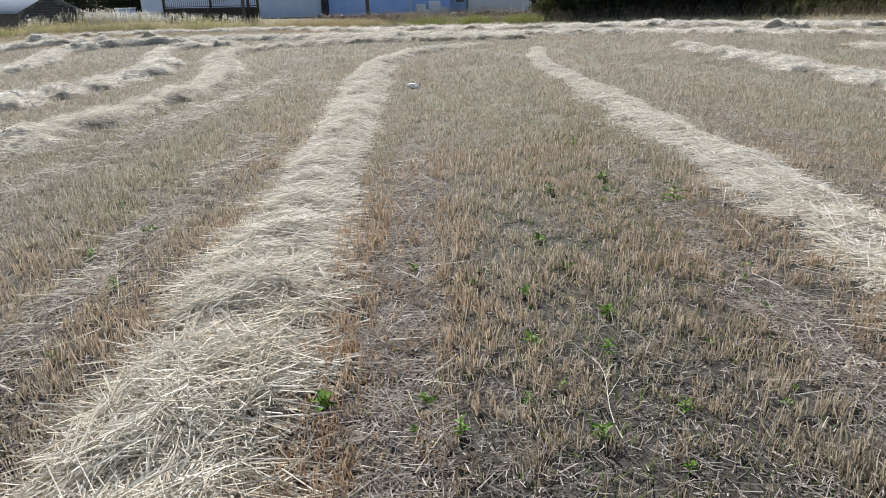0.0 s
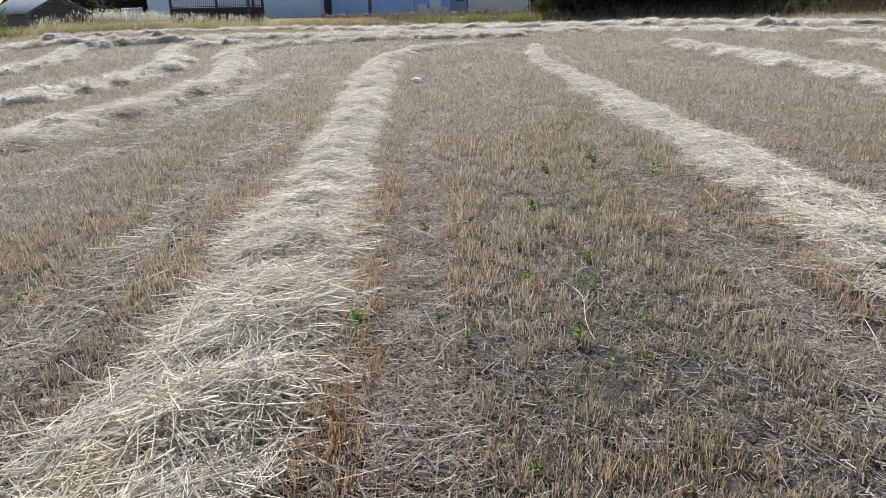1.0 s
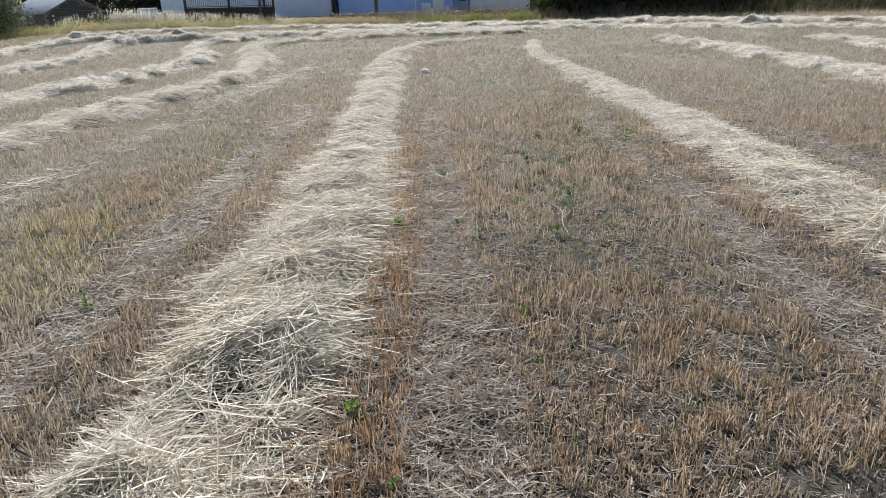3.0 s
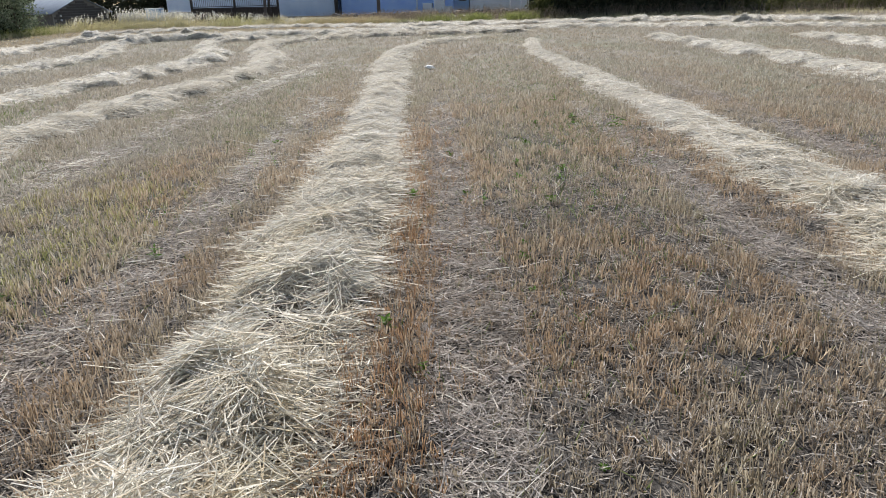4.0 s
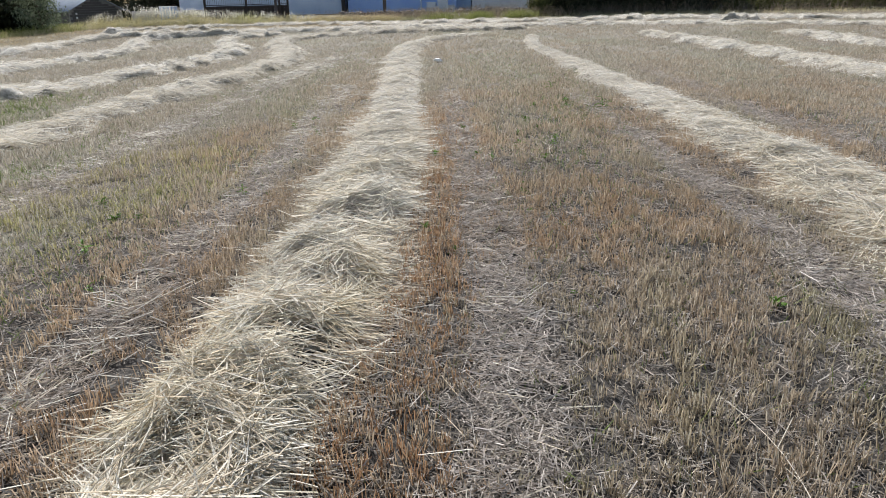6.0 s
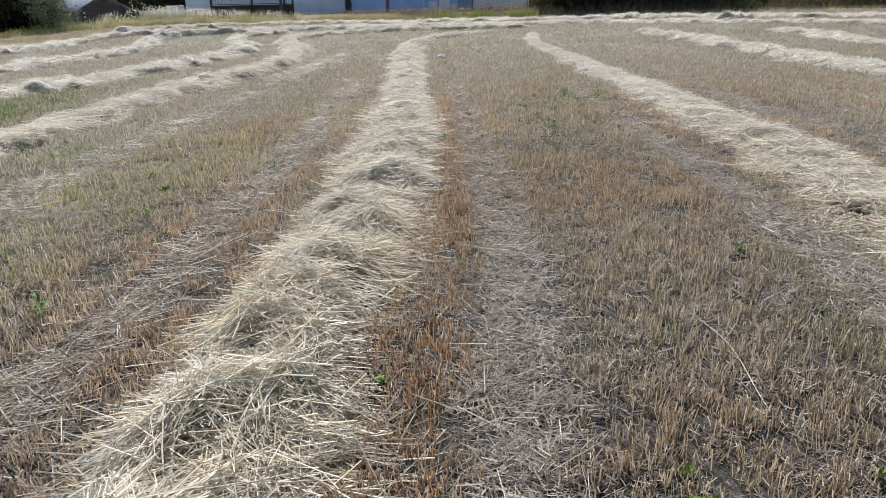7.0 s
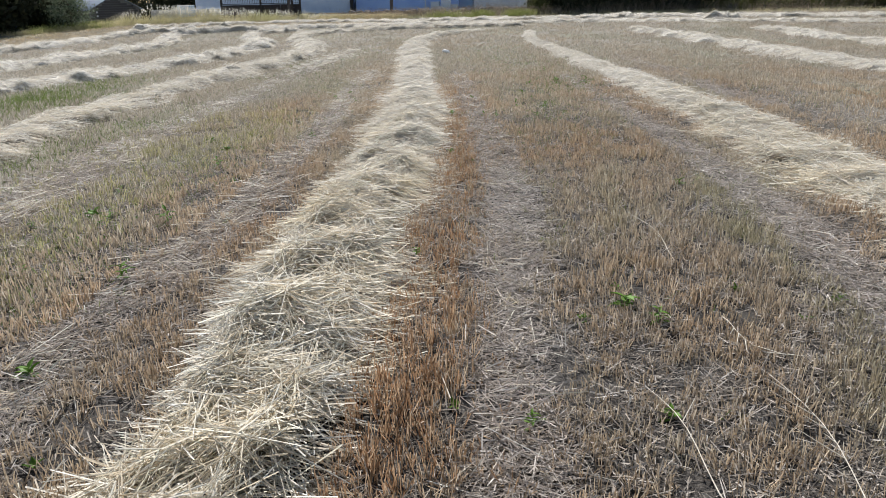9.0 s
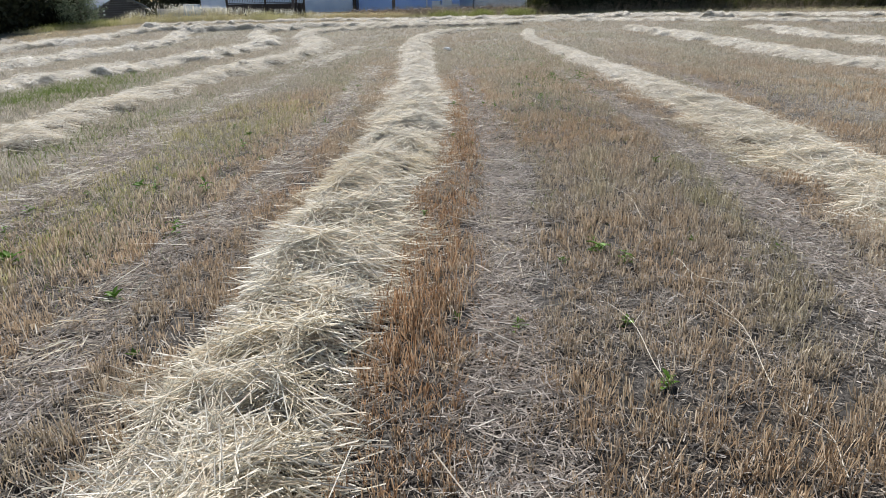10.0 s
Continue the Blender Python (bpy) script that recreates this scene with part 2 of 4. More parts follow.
ROOF_TILE = mottled("clay_roof", [(0.3, (0.2, 0.09, 0.05)), (0.7, (0.36, 0.17, 0.1))], 3.0, 0.85, 0, 0.02)

# ---------- mesh helpers ----------
rng = np.random.default_rng(11)
_table = np.random.default_rng(5).random((256, 256))


def vnoise(x, y, scale=1.0, shift=0):
    """Smooth value noise, 0 to 1, for arrays."""
    x, y = np.asarray(x, float) / scale + 37.3 + shift * 17.7, np.asarray(y, float) / scale + 91.7 + shift * 5.3
    xi, yi = np.floor(x).astype(int), np.floor(y).astype(int)
    fx, fy = x - xi, y - yi
    fx, fy = fx * fx * (3 - 2 * fx), fy * fy * (3 - 2 * fy)
    g = lambda i, j: _table[i % 256, j % 256]
    a = g(xi, yi) * (1 - fx) + g(xi + 1, yi) * fx
    b = g(xi, yi + 1) * (1 - fx) + g(xi + 1, yi + 1) * fx
    return a * (1 - fy) + b * fy


def smooth(u):
    u = np.clip(u, 0, 1)
    return u * u * (3 - 2 * u)


def ground_z(x, y):
    """Height of the land: flat, then rising towards the houses, and lower round the shed."""
    x, y = np.asarray(x, float), np.asarray(y, float)
    z = np.interp(y, [12, 16, 20, 25, 28, 31, 35, 40, 45, 50, 60], [0, 0.03, 0.1, 0.25, 0.37, 0.47, 0.58, 0.68, 0.8, 0.93, 1.05])
    z = z - 1.9 * smooth((-x - 29) / 7) * smooth((y - 42) / 9) - 0.6 * smooth((x + 6) / 1.5) * smooth((y - 53) / 2)
    near = np.clip(1.3 - np.abs(y - 2) / 30, 0, 1)
    z = z + near * (0.035 * (vnoise(x, y, 0.35) - 0.5) + 0.02 * (vnoise(x, y, 0.12, 3) - 0.5))
    return z


def gz(x, y):
    return float(ground_z(x, y))


def mesh_from(name, verts, faces, smooth_faces=False):
    """A mesh from arrays: verts (n, 3), faces (m, 3) or (m, 4)."""
    me = bpy.data.meshes.new(name)
    m, k = faces.shape
    me.vertices.add(len(verts))
    me.vertices.foreach_set("co", np.ascontiguousarray(verts, np.float32).ravel())
    me.loops.add(m * k)
    me.loops.foreach_set("vertex_index", np.ascontiguousarray(faces, np.int32).ravel())
    me.polygons.add(m)
    me.polygons.foreach_set("loop_start", np.arange(m, dtype=np.int32) * k)
    if smooth_faces:
        me.polygons.foreach_set("use_smooth", np.ones(m, bool))
    me.update(calc_edges=True)
    me.validate()
    return me


def unit(v):
    return v / np.maximum(np.linalg.norm(v, axis=1, keepdims=True), 1e-9)


def strands(p, d, length, radius, segs=1, bend=None, taper=0.3, folded=False, blade=False):
    """Stalks from base points p along d, with a sideways bend at the tip: three-sided, split ones folded to a V, or flat blades."""
    n = len(p)
    d = unit(d)
    ref = np.where(np.abs(d[:, 2:3]) > 0.8, np.array([[1.0, 0, 0]]), np.array([[0, 0, 1.0]]))
    a = unit(np.cross(d, ref))
    b = np.cross(d, a)
    spin = rng.random(n) * 6.28
    rings = []
    corners = 2 if blade else 3
    for k in range(segs + 1):
        u = k / segs
        c = p + d * (length * u)[:, None]
        if bend is not None:
            c = c + bend * (u * u)
        r = (radius * (1 - taper * u))[:, None]
        for s in range(corners):
            ang = (spin + s * 6.2832 / corners)[:, None]
            rings.append(c + r * (np.cos(ang) * a + np.sin(ang) * b))
    per = corners * (segs + 1)
    verts = np.stack(rings, 1).reshape(-1, 3)
    base = (np.arange(n) * per)[:, None]
    quads = []
    for k in range(segs):
        for s in range(1 if blade else 2 if folded else 3):
            i, j = corners * k + s, corners * k + (s + 1) % corners
            quads.append(np.concatenate([base + i, base + j, base + j + corners, base + i + corners], 1))
    return verts, np.stack(quads, 1).reshape(-1, 4)


def joined(pieces):
    vs, fs, off = [], [], 0
    for v, f in pieces:
        vs.append(v), fs.append(f + off)
        off += len(v)
    return np.concatenate(vs), np.concatenate(fs)


def part(name, data, mat, parent=None, label=""):
    """Links a bmesh or a mesh as one object, under its thing where there is one."""
    if isinstance(data, bmesh.types.BMesh):
        me = bpy.data.meshes.new(name)
        data.to_mesh(me)
        data.free()
    else:
        me = data
    me.materials.append(mat) if not me.materials else None
    ob = new(name, me)
    if parent is not None:
        ob.parent = parent
    if label:
        tagged(ob, label)
    return ob


def thing(name, x, y, z, label, category, group="", turn=0.0):
    ob = new(name)
    ob.matrix_world = pose(x, y, z, 0, 0, turn)
    return tagged(ob, label, category, group)


def box(sx, sy, sz, at=(0, 0, 0), bevel=0.0, turn=0.0):
    """A box with its base centre at 'at'."""
    bm = bmesh.new()
    bmesh.ops.create_cube(bm, size=1, matrix=Matrix.Translation((at[0], at[1], at[2] + sz / 2)) @ pose(0, 0, 0, 0, 0, turn) @ Matrix.Diagonal((sx, sy, sz, 1)))
    if bevel:
        bmesh.ops.bevel(bm, geom=bm.edges[:], offset=bevel, segments=1, affect="EDGES")
    return bm


def pole_bm(r0, r1, height, at=(0, 0, 0), sides=10):
    bm = bmesh.new()
    bmesh.ops.create_cone(bm, cap_ends=True, segments=sides, radius1=r0, radius2=r1, depth=height, matrix=Matrix.Translation((at[0], at[1], at[2] + height / 2)))
    return bm


def prism(points, y0, y1):
    """A solid with the outline 'points' in x and z, from y0 to y1."""
    bm = bmesh.new()
    f = [bm.verts.new((x, y0, z)) for x, z in points]
    g = [bm.verts.new((x, y1, z)) for x, z in points]
    bm.faces.new(f)
    bm.faces.new(g[::-1])
    for i in range(len(points)):
        j = (i + 1) % len(points)
        bm.faces.new((f[j], f[i], g[i], g[j]))
    bmesh.ops.recalc_face_normals(bm, faces=bm.faces[:])
    return bm


# ---------- the ground, one sheet to the horizon ----------
def spaced(fine_lo, fine_hi, step, lo, hi, grow):
    a = list(np.arange(fine_lo, fine_hi + 1e-6, step))
    s, v = step, fine_hi
    while v < hi:
        s *= grow
        v += s
        a.append(min(v, hi))
    s, v = step, fine_lo
    while v > lo:
        s *= grow
        v -= s
        a.insert(0, max(v, lo))
    return np.array(a)


def build_ground():
    xs, ys = spaced(-4.0, 4.4, 0.17, -900, 900, 1.12), spaced(-9.0, 9.0, 0.17, -700, 1500, 1.1)
    gx, gy = np.meshgrid(xs, ys)
    v = np.stack([gx.ravel(), gy.ravel(), ground_z(gx, gy).ravel()], 1)
    nx, ny = len(xs), len(ys)
    i = (np.arange(ny - 1)[:, None] * nx + np.arange(nx - 1)[None]).ravel()[:, None]
    f = np.concatenate([i, i + 1, i + nx + 1, i + nx], 1)
    return tagged(part("ground", mesh_from("ground", v, f, True), SOIL), "dry grey-brown soil of a harvested grain field", "ground", kind="structure")


build_ground()

# ---------- the plan of the field: swaths and wheel tracks ----------
# swaths: points of x, y and half width along the middle
SWATH_MAIN = [(-1.05, -12, .66), (-1.12, -10, .66), (-1.18, -8.2, .66), (-1.3, -6.3, .66), (-1.48, -4.8, .7), (-1.54, -3.2, .67), (-1.53, -2, .66), (-1.53, -.8, .68),
          (-1.62, .4, .7), (-1.7, 2, .74), (-1.85, 4, .74), (-2.1, 6, .76), (-2.42, 8.5, .72), (-2.75, 10.5, .68), (-3.15, 14, .66), (-3.6, 17, .68),
          (-4.1, 20, .72), (-4.5, 24.2, .65), (-4.15, 26.6, .5), (-3.2, 28.2, .4), (-1.5, 30.2, .35)]
SWATH_RIGHT = [(4.85, -7, .8), (4.7, -4, .78), (4.5, -1.5, .76), (4.33, 0, .76), (4.2, 2, .72), (4.07, 4, .68), (3.76, 6.5, .68), (3.45, 9, .66), (3.1, 12, .68),
          (2.8, 14, .7), (2.46, 16, .7), (2.1, 18, .6), (1.76, 20, .5), (1.4, 22, .4), (.95, 24, .3), (.85, 26, .25), (1.0, 28.5, .22)]
TRACKS = [  # x by y, half width
    ([(.42, -12), (.38, -7.9), (.28, -6.8), (.16, -5.2), (.2, -2.3), (.06, -.6), (-.22, 2), (-.58, 4.6), (-1.0, 7.7), (-1.6, 12)], .28),
    ([(3.2, -12), (3.15, -5.5), (3.15, -3), (2.92, .4), (2.6, 3.2), (2.32, 5.7), (2.02, 8.2), (1.5, 12)], .24),
    ([(-2.6, -12), (-2.74, -7.5), (-2.94, -5.5), (-2.96, -2), (-3.2, 1), (-3.45, 4), (-4.0, 7.8), (-4.6, 13)], .25),
    ([(-5.6, -5), (-5.8, -2), (-6.25, .5), (-6.5, 4), (-6.7, 9), (-7.0, 15), (-6.8, 21)], .42),
    ([(5.6, 5), (4.95, 9.7), (4.8, 11.3), (4.6, 13.6), (4.0, 17)], .3),
]


def swath_line(points, step):
    """Evenly spaced points along a swath with its half width and its left-hand direction."""
    pts = np.array(points, float)
    t = np.concatenate([[0], np.cumsum(np.hypot(*np.diff(pts[:, :2], axis=0).T))])
    s = np.linspace(0, t[-1], max(int(t[-1] / step), 8))
    dense = np.stack([np.interp(s, t, pts[:, i]) for i in range(3)], 1)
    k = max(min(int(1.2 / step), len(s) // 6), 1)
    ker = np.ones(2 * k + 1) / (2 * k + 1)
    for i in range(3):
        dense[:, i] = np.convolve(np.pad(dense[:, i], k, mode="reflect", reflect_type="odd"), ker, "valid")
    tan = unit(np.gradient(dense[:, :2], axis=0))
    return s, dense, np.stack([-tan[:, 1], tan[:, 0]], 1)


def near_dist(x, y):
    """How far this spot lies from the strip along the path: detail grows coarser with it."""
    d = np.maximum(np.maximum(2.6, (np.abs(x) - 0.6) / 0.74), y - 0.6)
    return np.where(d <= y + 12.2, d, 99.0)


def swath_height(s, u, height, seed, total, blunt=3.0):
    """Lumpy loaf across u (-1 to 1), with bunches along s."""
    ridge = 1 - np.abs(2 * vnoise(s + 0.25 * u * u, u * 0.35, 0.62, seed) - 1)
    lump = 0.2 + 0.85 * ridge * ridge + 0.5 * vnoise(s, u * 0.8, 1.6, seed + 5) + (0.75 if blunt < 4 else 0.35) * (vnoise(s, u * 1.2, 0.3, seed + 3) - 0.5)
    edge = 1 - np.clip(np.abs(u), 0, 1) ** blunt
    ends = smooth(np.clip(np.minimum(s, total - s), 0, None) / 0.7)
    return height * np.clip(lump, 0.15, 1.6) * edge * ends


def swath_pit(s, u, seed):
    """Open hollows between the bunches, most of them on the shady flank."""
    shady = np.where(seed in (11, 12, 13), u, -u)
    a = vnoise(s, u * 0.62, 0.36, seed + 13) + 0.22 * np.clip(shady, -0.8, 0.75)
    return smooth((a - 0.73) / 0.12) * np.clip((1.05 - np.abs(u)) / 0.25, 0, 1)


def build_swath(code, points, height, seed):
    s, line, side = swath_line(points, 0.09 if code in ("A", "B", "heap") else 0.16)
    far = code not in ("A", "B", "D")
    nu = 13
    blunt = 3.0 if code == "A" else 4.5
    tall = lambda q: height * (np.interp(np.interp(q, s, line[:, 1]), [2, 9], [1.0, 0.6]) if code in "AB" else 1.0)
    rag = 0.8 if far else 0.5 if code != "A" else 0.32
    total = s[-1]
    us = np.linspace(-1, 1, nu)
    S, U = np.meshgrid(s, us, indexing="ij")
    wob = 1 + rag * (vnoise(S, np.sign(U) * 5, 0.7, seed + 7) - 0.5) * np.abs(U) * 2
    hw = line[:, 2][:, None] * (0.88 if code == "A" else 0.78)
    X = line[:, 0][:, None] + side[:, 0][:, None] * U * hw * wob
    Y = line[:, 1][:, None] + side[:, 1][:, None] * U * hw * wob
    hgt = swath_height(S, U, tall(S), seed, total, blunt)
    Z = ground_z(X, Y) + hgt * (0.85 if far else 0.58) * (1 - (0.7 if far else 1.15) * swath_pit(S, U, seed)) - 0.015
    ns = len(s)
    i = (np.arange(ns - 1)[:, None] * nu + np.arange(nu - 1)[None]).ravel()[:, None]
    f = np.concatenate([i, i + nu, i + nu + 1, i + 1], 1)
    v = np.stack([X.ravel(), Y.ravel(), Z.ravel()], 1)
    name = "straw_mound" if code == "heap" else "straw_windrow"
    # far windrows and mounds take the paler, lit copy of the bed
    ob = part(name, mesh_from(name, v, f, True), STRAW_BED_LIT if far else STRAW_BED_SHADE)
    tagged(ob, {"A": "thick lumpy windrow of pale loose straw on the stubble", "B": "long loose windrow of pale straw beside a wheel track",
                "heap": "small lumpy heap of dry straw on the stubble", "H1": "heaped headland windrow of dry straw before the grass verge", "H2": "low straw windrow across the field's far end"}.get(
        code, "thin pale windrow of dry straw across the stubble"), "windrow", "straw heaps" if code == "heap" else "windrows on the field")
    # loose straw on top
    base, lens, rad, dirs, bends = [], [], [], [], []
    n_try = int(total * 3.3 * line[:, 2].mean() * 1750)
    ss = rng.random(n_try) * total
    uu = rng.uniform(-1.45, 1.45, n_try)
    lx, ly, lw = (np.interp(ss, s, line[:, k]) for k in range(3))
    sx, sy = np.interp(ss, s, side[:, 0]), np.interp(ss, s, side[:, 1])
    wob = 1 + rag * (vnoise(ss, np.sign(uu) * 5, 0.7, seed + 7) - 0.5) * np.abs(uu) * 2
    lw = lw * 0.86
    x, y = lx + sx * uu * lw * wob, ly + sy * uu * lw * wob
    d = near_dist(x, y)
    dens = np.interp(d, [4, 6, 8, 14, 24, 40, 60], [1.0, 0.75, 0.58, 0.38, 0.22, 0.14, 0.1])
    dens = dens * np.interp(np.abs(uu), [0.92, 1.02, 1.1, 1.45], [1.0, 0.5, 0.14, 0.03]) * np.clip(vnoise(ss, uu * 0.7, 0.2, seed + 9) * 2.4 - 0.25, 0.3, 1.1)
    dens = dens * (1 - (0.7 if far else 0.95) * swath_pit(ss, uu, seed))
    # wisps that stick out at the flanks
    wisp = (np.abs(uu) > 0.85) & (vnoise(ss, np.sign(uu) * 7, 0.16, seed + 15) > 0.58)
    dens = np.where(wisp & (d < 7), dens * 2.2, dens) * np.where((d > 7) & (np.abs(uu) > 1.12), 0.2, 1.0)
    keep = rng.random(n_try) < dens
    ss, uu, x, y, d, sx, sy = (a[keep] for a in (ss, uu, x, y, d, sx, sy))
    n = len(x)
    if n == 0:
        return
    L = rng.uniform(0.16, 0.66, n) * np.interp(d, [7, 14], [1.0, 0.68])
    across = np.arctan2(sy, sx)
    th = across + 0.5 + (vnoise(x, y, 0.2, seed) - 0.5) * 8.0 + rng.normal(0, 0.8, n)
    out = (np.abs(uu) > 0.85) & (rng.random(n) < np.interp(d, [5, 8], [0.6, 0.15]))
    th = np.where(out, across + rng.normal(0, 0.55, n), th)
    half = L / 2
    hx, hy = np.cos(th), np.sin(th)
    ds, du = (hx * sy - hy * sx) * half, (hx * sx + hy * sy) * half / (0.86 * np.interp(ss, s, line[:, 2]))
    layer = np.sqrt(rng.uniform(0.12, 1.0, n))
    z0 = ground_z(x - hx * half, y - hy * half) + swath_height(ss - ds, uu - du, tall(ss), seed, total, blunt) * layer
    z1 = ground_z(x + hx * half, y + hy * half) + swath_height(ss + ds, uu + du, tall(ss), seed, total, blunt) * layer
    stiff = rng.uniform(0.3, 0.8, n)                 # straws bridge hollows more than they follow them
    zm = ground_z(x, y) + swath_height(ss, uu, tall(ss), seed, total, blunt) * layer
    tilt = (z1 - z0) * stiff + rng.normal(0.0, 0.3, n) * half
    zc = 0.6 * zm + 0.2 * (z0 + z1) + rng.uniform(0.0, 0.045, n)
    p = np.stack([x - hx * half, y - hy * half, zc - tilt / 2], 1)
    p[:, 2] = np.maximum(p[:, 2], ground_z(p[:, 0], p[:, 1]) + 0.006)
    q = np.stack([x + hx * half, y + hy * half, zc + tilt / 2], 1)
    q[:, 2] = np.maximum(q[:, 2], ground_z(q[:, 0], q[:, 1]) + 0.006)
    dv = q - p
    r = rng.uniform(0.0026, 0.0047, n) * np.interp(d, [4.5, 7, 10, 20, 40], [1.08, 0.95, 0.82, 0.9, 1.3])
    bend = rng.normal(0, 0.055, (n, 3)) - np.array([[0, 0, 0.02]])
    near = d < 5.5
    pieces = []
    if near.any():
        pieces.append(strands(p[near], dv[near], L[near], r[near], 2, bend[near], 0.25, True))
    if (~near).any():
        pieces.append(strands(p[~near], dv[~near], L[~near], r[~near] * 1.25, 1, None, 0.25, blade=True))
    v, f = joined(pieces)
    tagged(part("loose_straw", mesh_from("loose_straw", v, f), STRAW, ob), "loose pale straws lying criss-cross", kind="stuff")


build_swath("A", SWATH_MAIN, 0.3, 10)
build_swath("B", SWATH_RIGHT, 0.22, 11)
build_swath("C", [(13.0, 5, 1.0), (11.5, 10, 1.0), (10.6, 14, 1.0), (9.8, 18, .95), (8.5, 23, .85), (7.2, 26.3, .7), (6.0, 28.5, .4)], 0.22, 12)
build_swath("C2", [(17.0, 13, .6), (15.2, 19, .7), (14.2, 22.5, .7), (13.4, 25.5, .6), (12.2, 28.3, .5)], 0.22, 13)
build_swath("D", [(-8.1, -6, 0.77), (-8.3, -1.6, 0.77), (-8.7, 3, 0.81), (-9.0, 7, 0.77), (-8.95, 12, 0.64), (-8.6, 16, 0.68), (-8.4, 19, 0.68), (-8.9, 22, 0.68),
     (-10.3, 24.5, 0.68), (-11.1, 27, 0.51), (-10.6, 29.5, 0.42), (-9, 31, 0.42), (-6, 32.2, 0.42), (-2, 32.4, 0.42), (1, 33.0, 0.34)], 0.27, 14)
build_swath("E", [(-15.2, 3, 0.68), (-14.5, 7, 0.68), (-14.0, 10.5, 0.72), (-12.9, 14.5, 0.72), (-12.1, 18, 0.64), (-11.7, 21, 0.68), (-12.0, 24, 0.68), (-13.6, 26.5, 0.59),
     (-14.5, 29.5, 0.42), (-12.5, 32, 0.42)], 0.28, 15)
build_swath("F", [(-19.5, 10, 0.68), (-18.9, 14, 0.68), (-18.4, 18.5, 0.68), (-17.4, 23, 0.68), (-17.4, 25.5, 0.68), (-19.3, 28.5, 0.51), (-18.5, 31.3, 0.42), (-15, 33, 0.42)], 0.28, 16)
build_swath("I", [(-25, 18, .8), (-24, 23, .8), (-23, 28, .8), (-22.5, 32, .6), (-20, 35, .5)], 0.28, 17)
build_swath("H1", [(-24.5, 36.5, .45), (-20, 39.6, .4), (-13, 40.2, .45), (-8, 38.9, .7), (-3, 39.2, .8), (1, 39.2, .8), (4, 39.4, .9), (8, 39.6, 1.0),
     (11, 39.2, .9), (13.5, 38.6, .9), (16, 37.5, .8), (20, 36.5, .8), (26, 35, .8)], 0.2, 18)
build_swath("H2", [(-17, 34.2, .6), (-11, 34.0, .6), (-7, 35.2, .7), (-4, 35.4, .7), (0, 35.0, .7), (3, 35.4, .7), (6, 35.2, .8), (9, 34.6, .8),
     (13, 33.5, .7), (18, 31.5, .6), (24, 29, .6)], 0.2, 19)
build_swath("heap", [(-14.1, 10.4, .4), (-13.3, 11.4, .8), (-12.6, 12.4, .4)], 0.3, 20)
build_swath("heap", [(11.6, 36.4, .5), (12.9, 36.2, .9), (14.2, 36.0, .5)], 0.36, 21)
build_swath("heap", [(6.2, 40.0, .5), (7.3, 39.8, .9), (8.4, 40.0, .5)], 0.36, 22)
build_swath("heap", [(-24.5, 33.6, .4), (-23.3, 33.9, .8), (-22.2, 34.3, .4)], 0.4, 23)
build_swath("heap", [(-19.9, 36.2, .4), (-19.2, 36.4, .6), (-18.3, 36.5, .4)], 0.32, 24)
build_swath("heap", [(-9.2, 10.6, .5), (-8.7, 11.5, .7), (-8.3, 12.6, .4)], 0.36, 25)


# ---------- stubble, litter and wheel tracks ----------
def track_amount(x, y):
    """1 on a wheel track, falling to 0 beside it."""
    best = np.zeros_like(x)
    for pts, hw in TRACKS:
        a = np.array(pts)
        cx = np.interp(y, a[:, 1], a[:, 0])
        inside = (y > a[0, 1]) & (y < a[-1, 1])
        wob = hw * (0.75 + 0.6 * vnoise(x, y, 0.5, 21))
        best = np.maximum(best, np.where(inside, 1 - smooth((np.abs(x - cx) - wob * 0.7) / (wob * 0.6)), 0))
    return best


def in_swath(x, y):
    best = np.zeros_like(x)
    for pts in (SWATH_MAIN, SWATH_RIGHT):
        a = np.array(pts)
        cx, hw = np.interp(y, a[:, 1], a[:, 0]), np.interp(y, a[:, 1], a[:, 2])
        best = np.maximum(best, np.where(y < a[-1, 1], np.abs(x - cx) < hw * 0.72, 0))
    return best > 0


def scatter(density):
    """Random spots over the field; density is per square metre by near distance."""
    xs, ys = [], []
    for x0 in np.arange(-36, 34, 1.0):
        for y0 in np.arange(-14, 43, 1.0):
            d = float(near_dist(np.array(x0 + 0.5), np.array(y0 + 0.5)))
            if x0 < -28 or (d > 60 and (abs(x0) > 13 or y0 < -14)):
                continue
            n = rng.poisson(np.interp(d, *density))
            xs.append(x0 + rng.random(n)), ys.append(y0 + rng.random(n))
    return np.concatenate(xs), np.concatenate(ys)


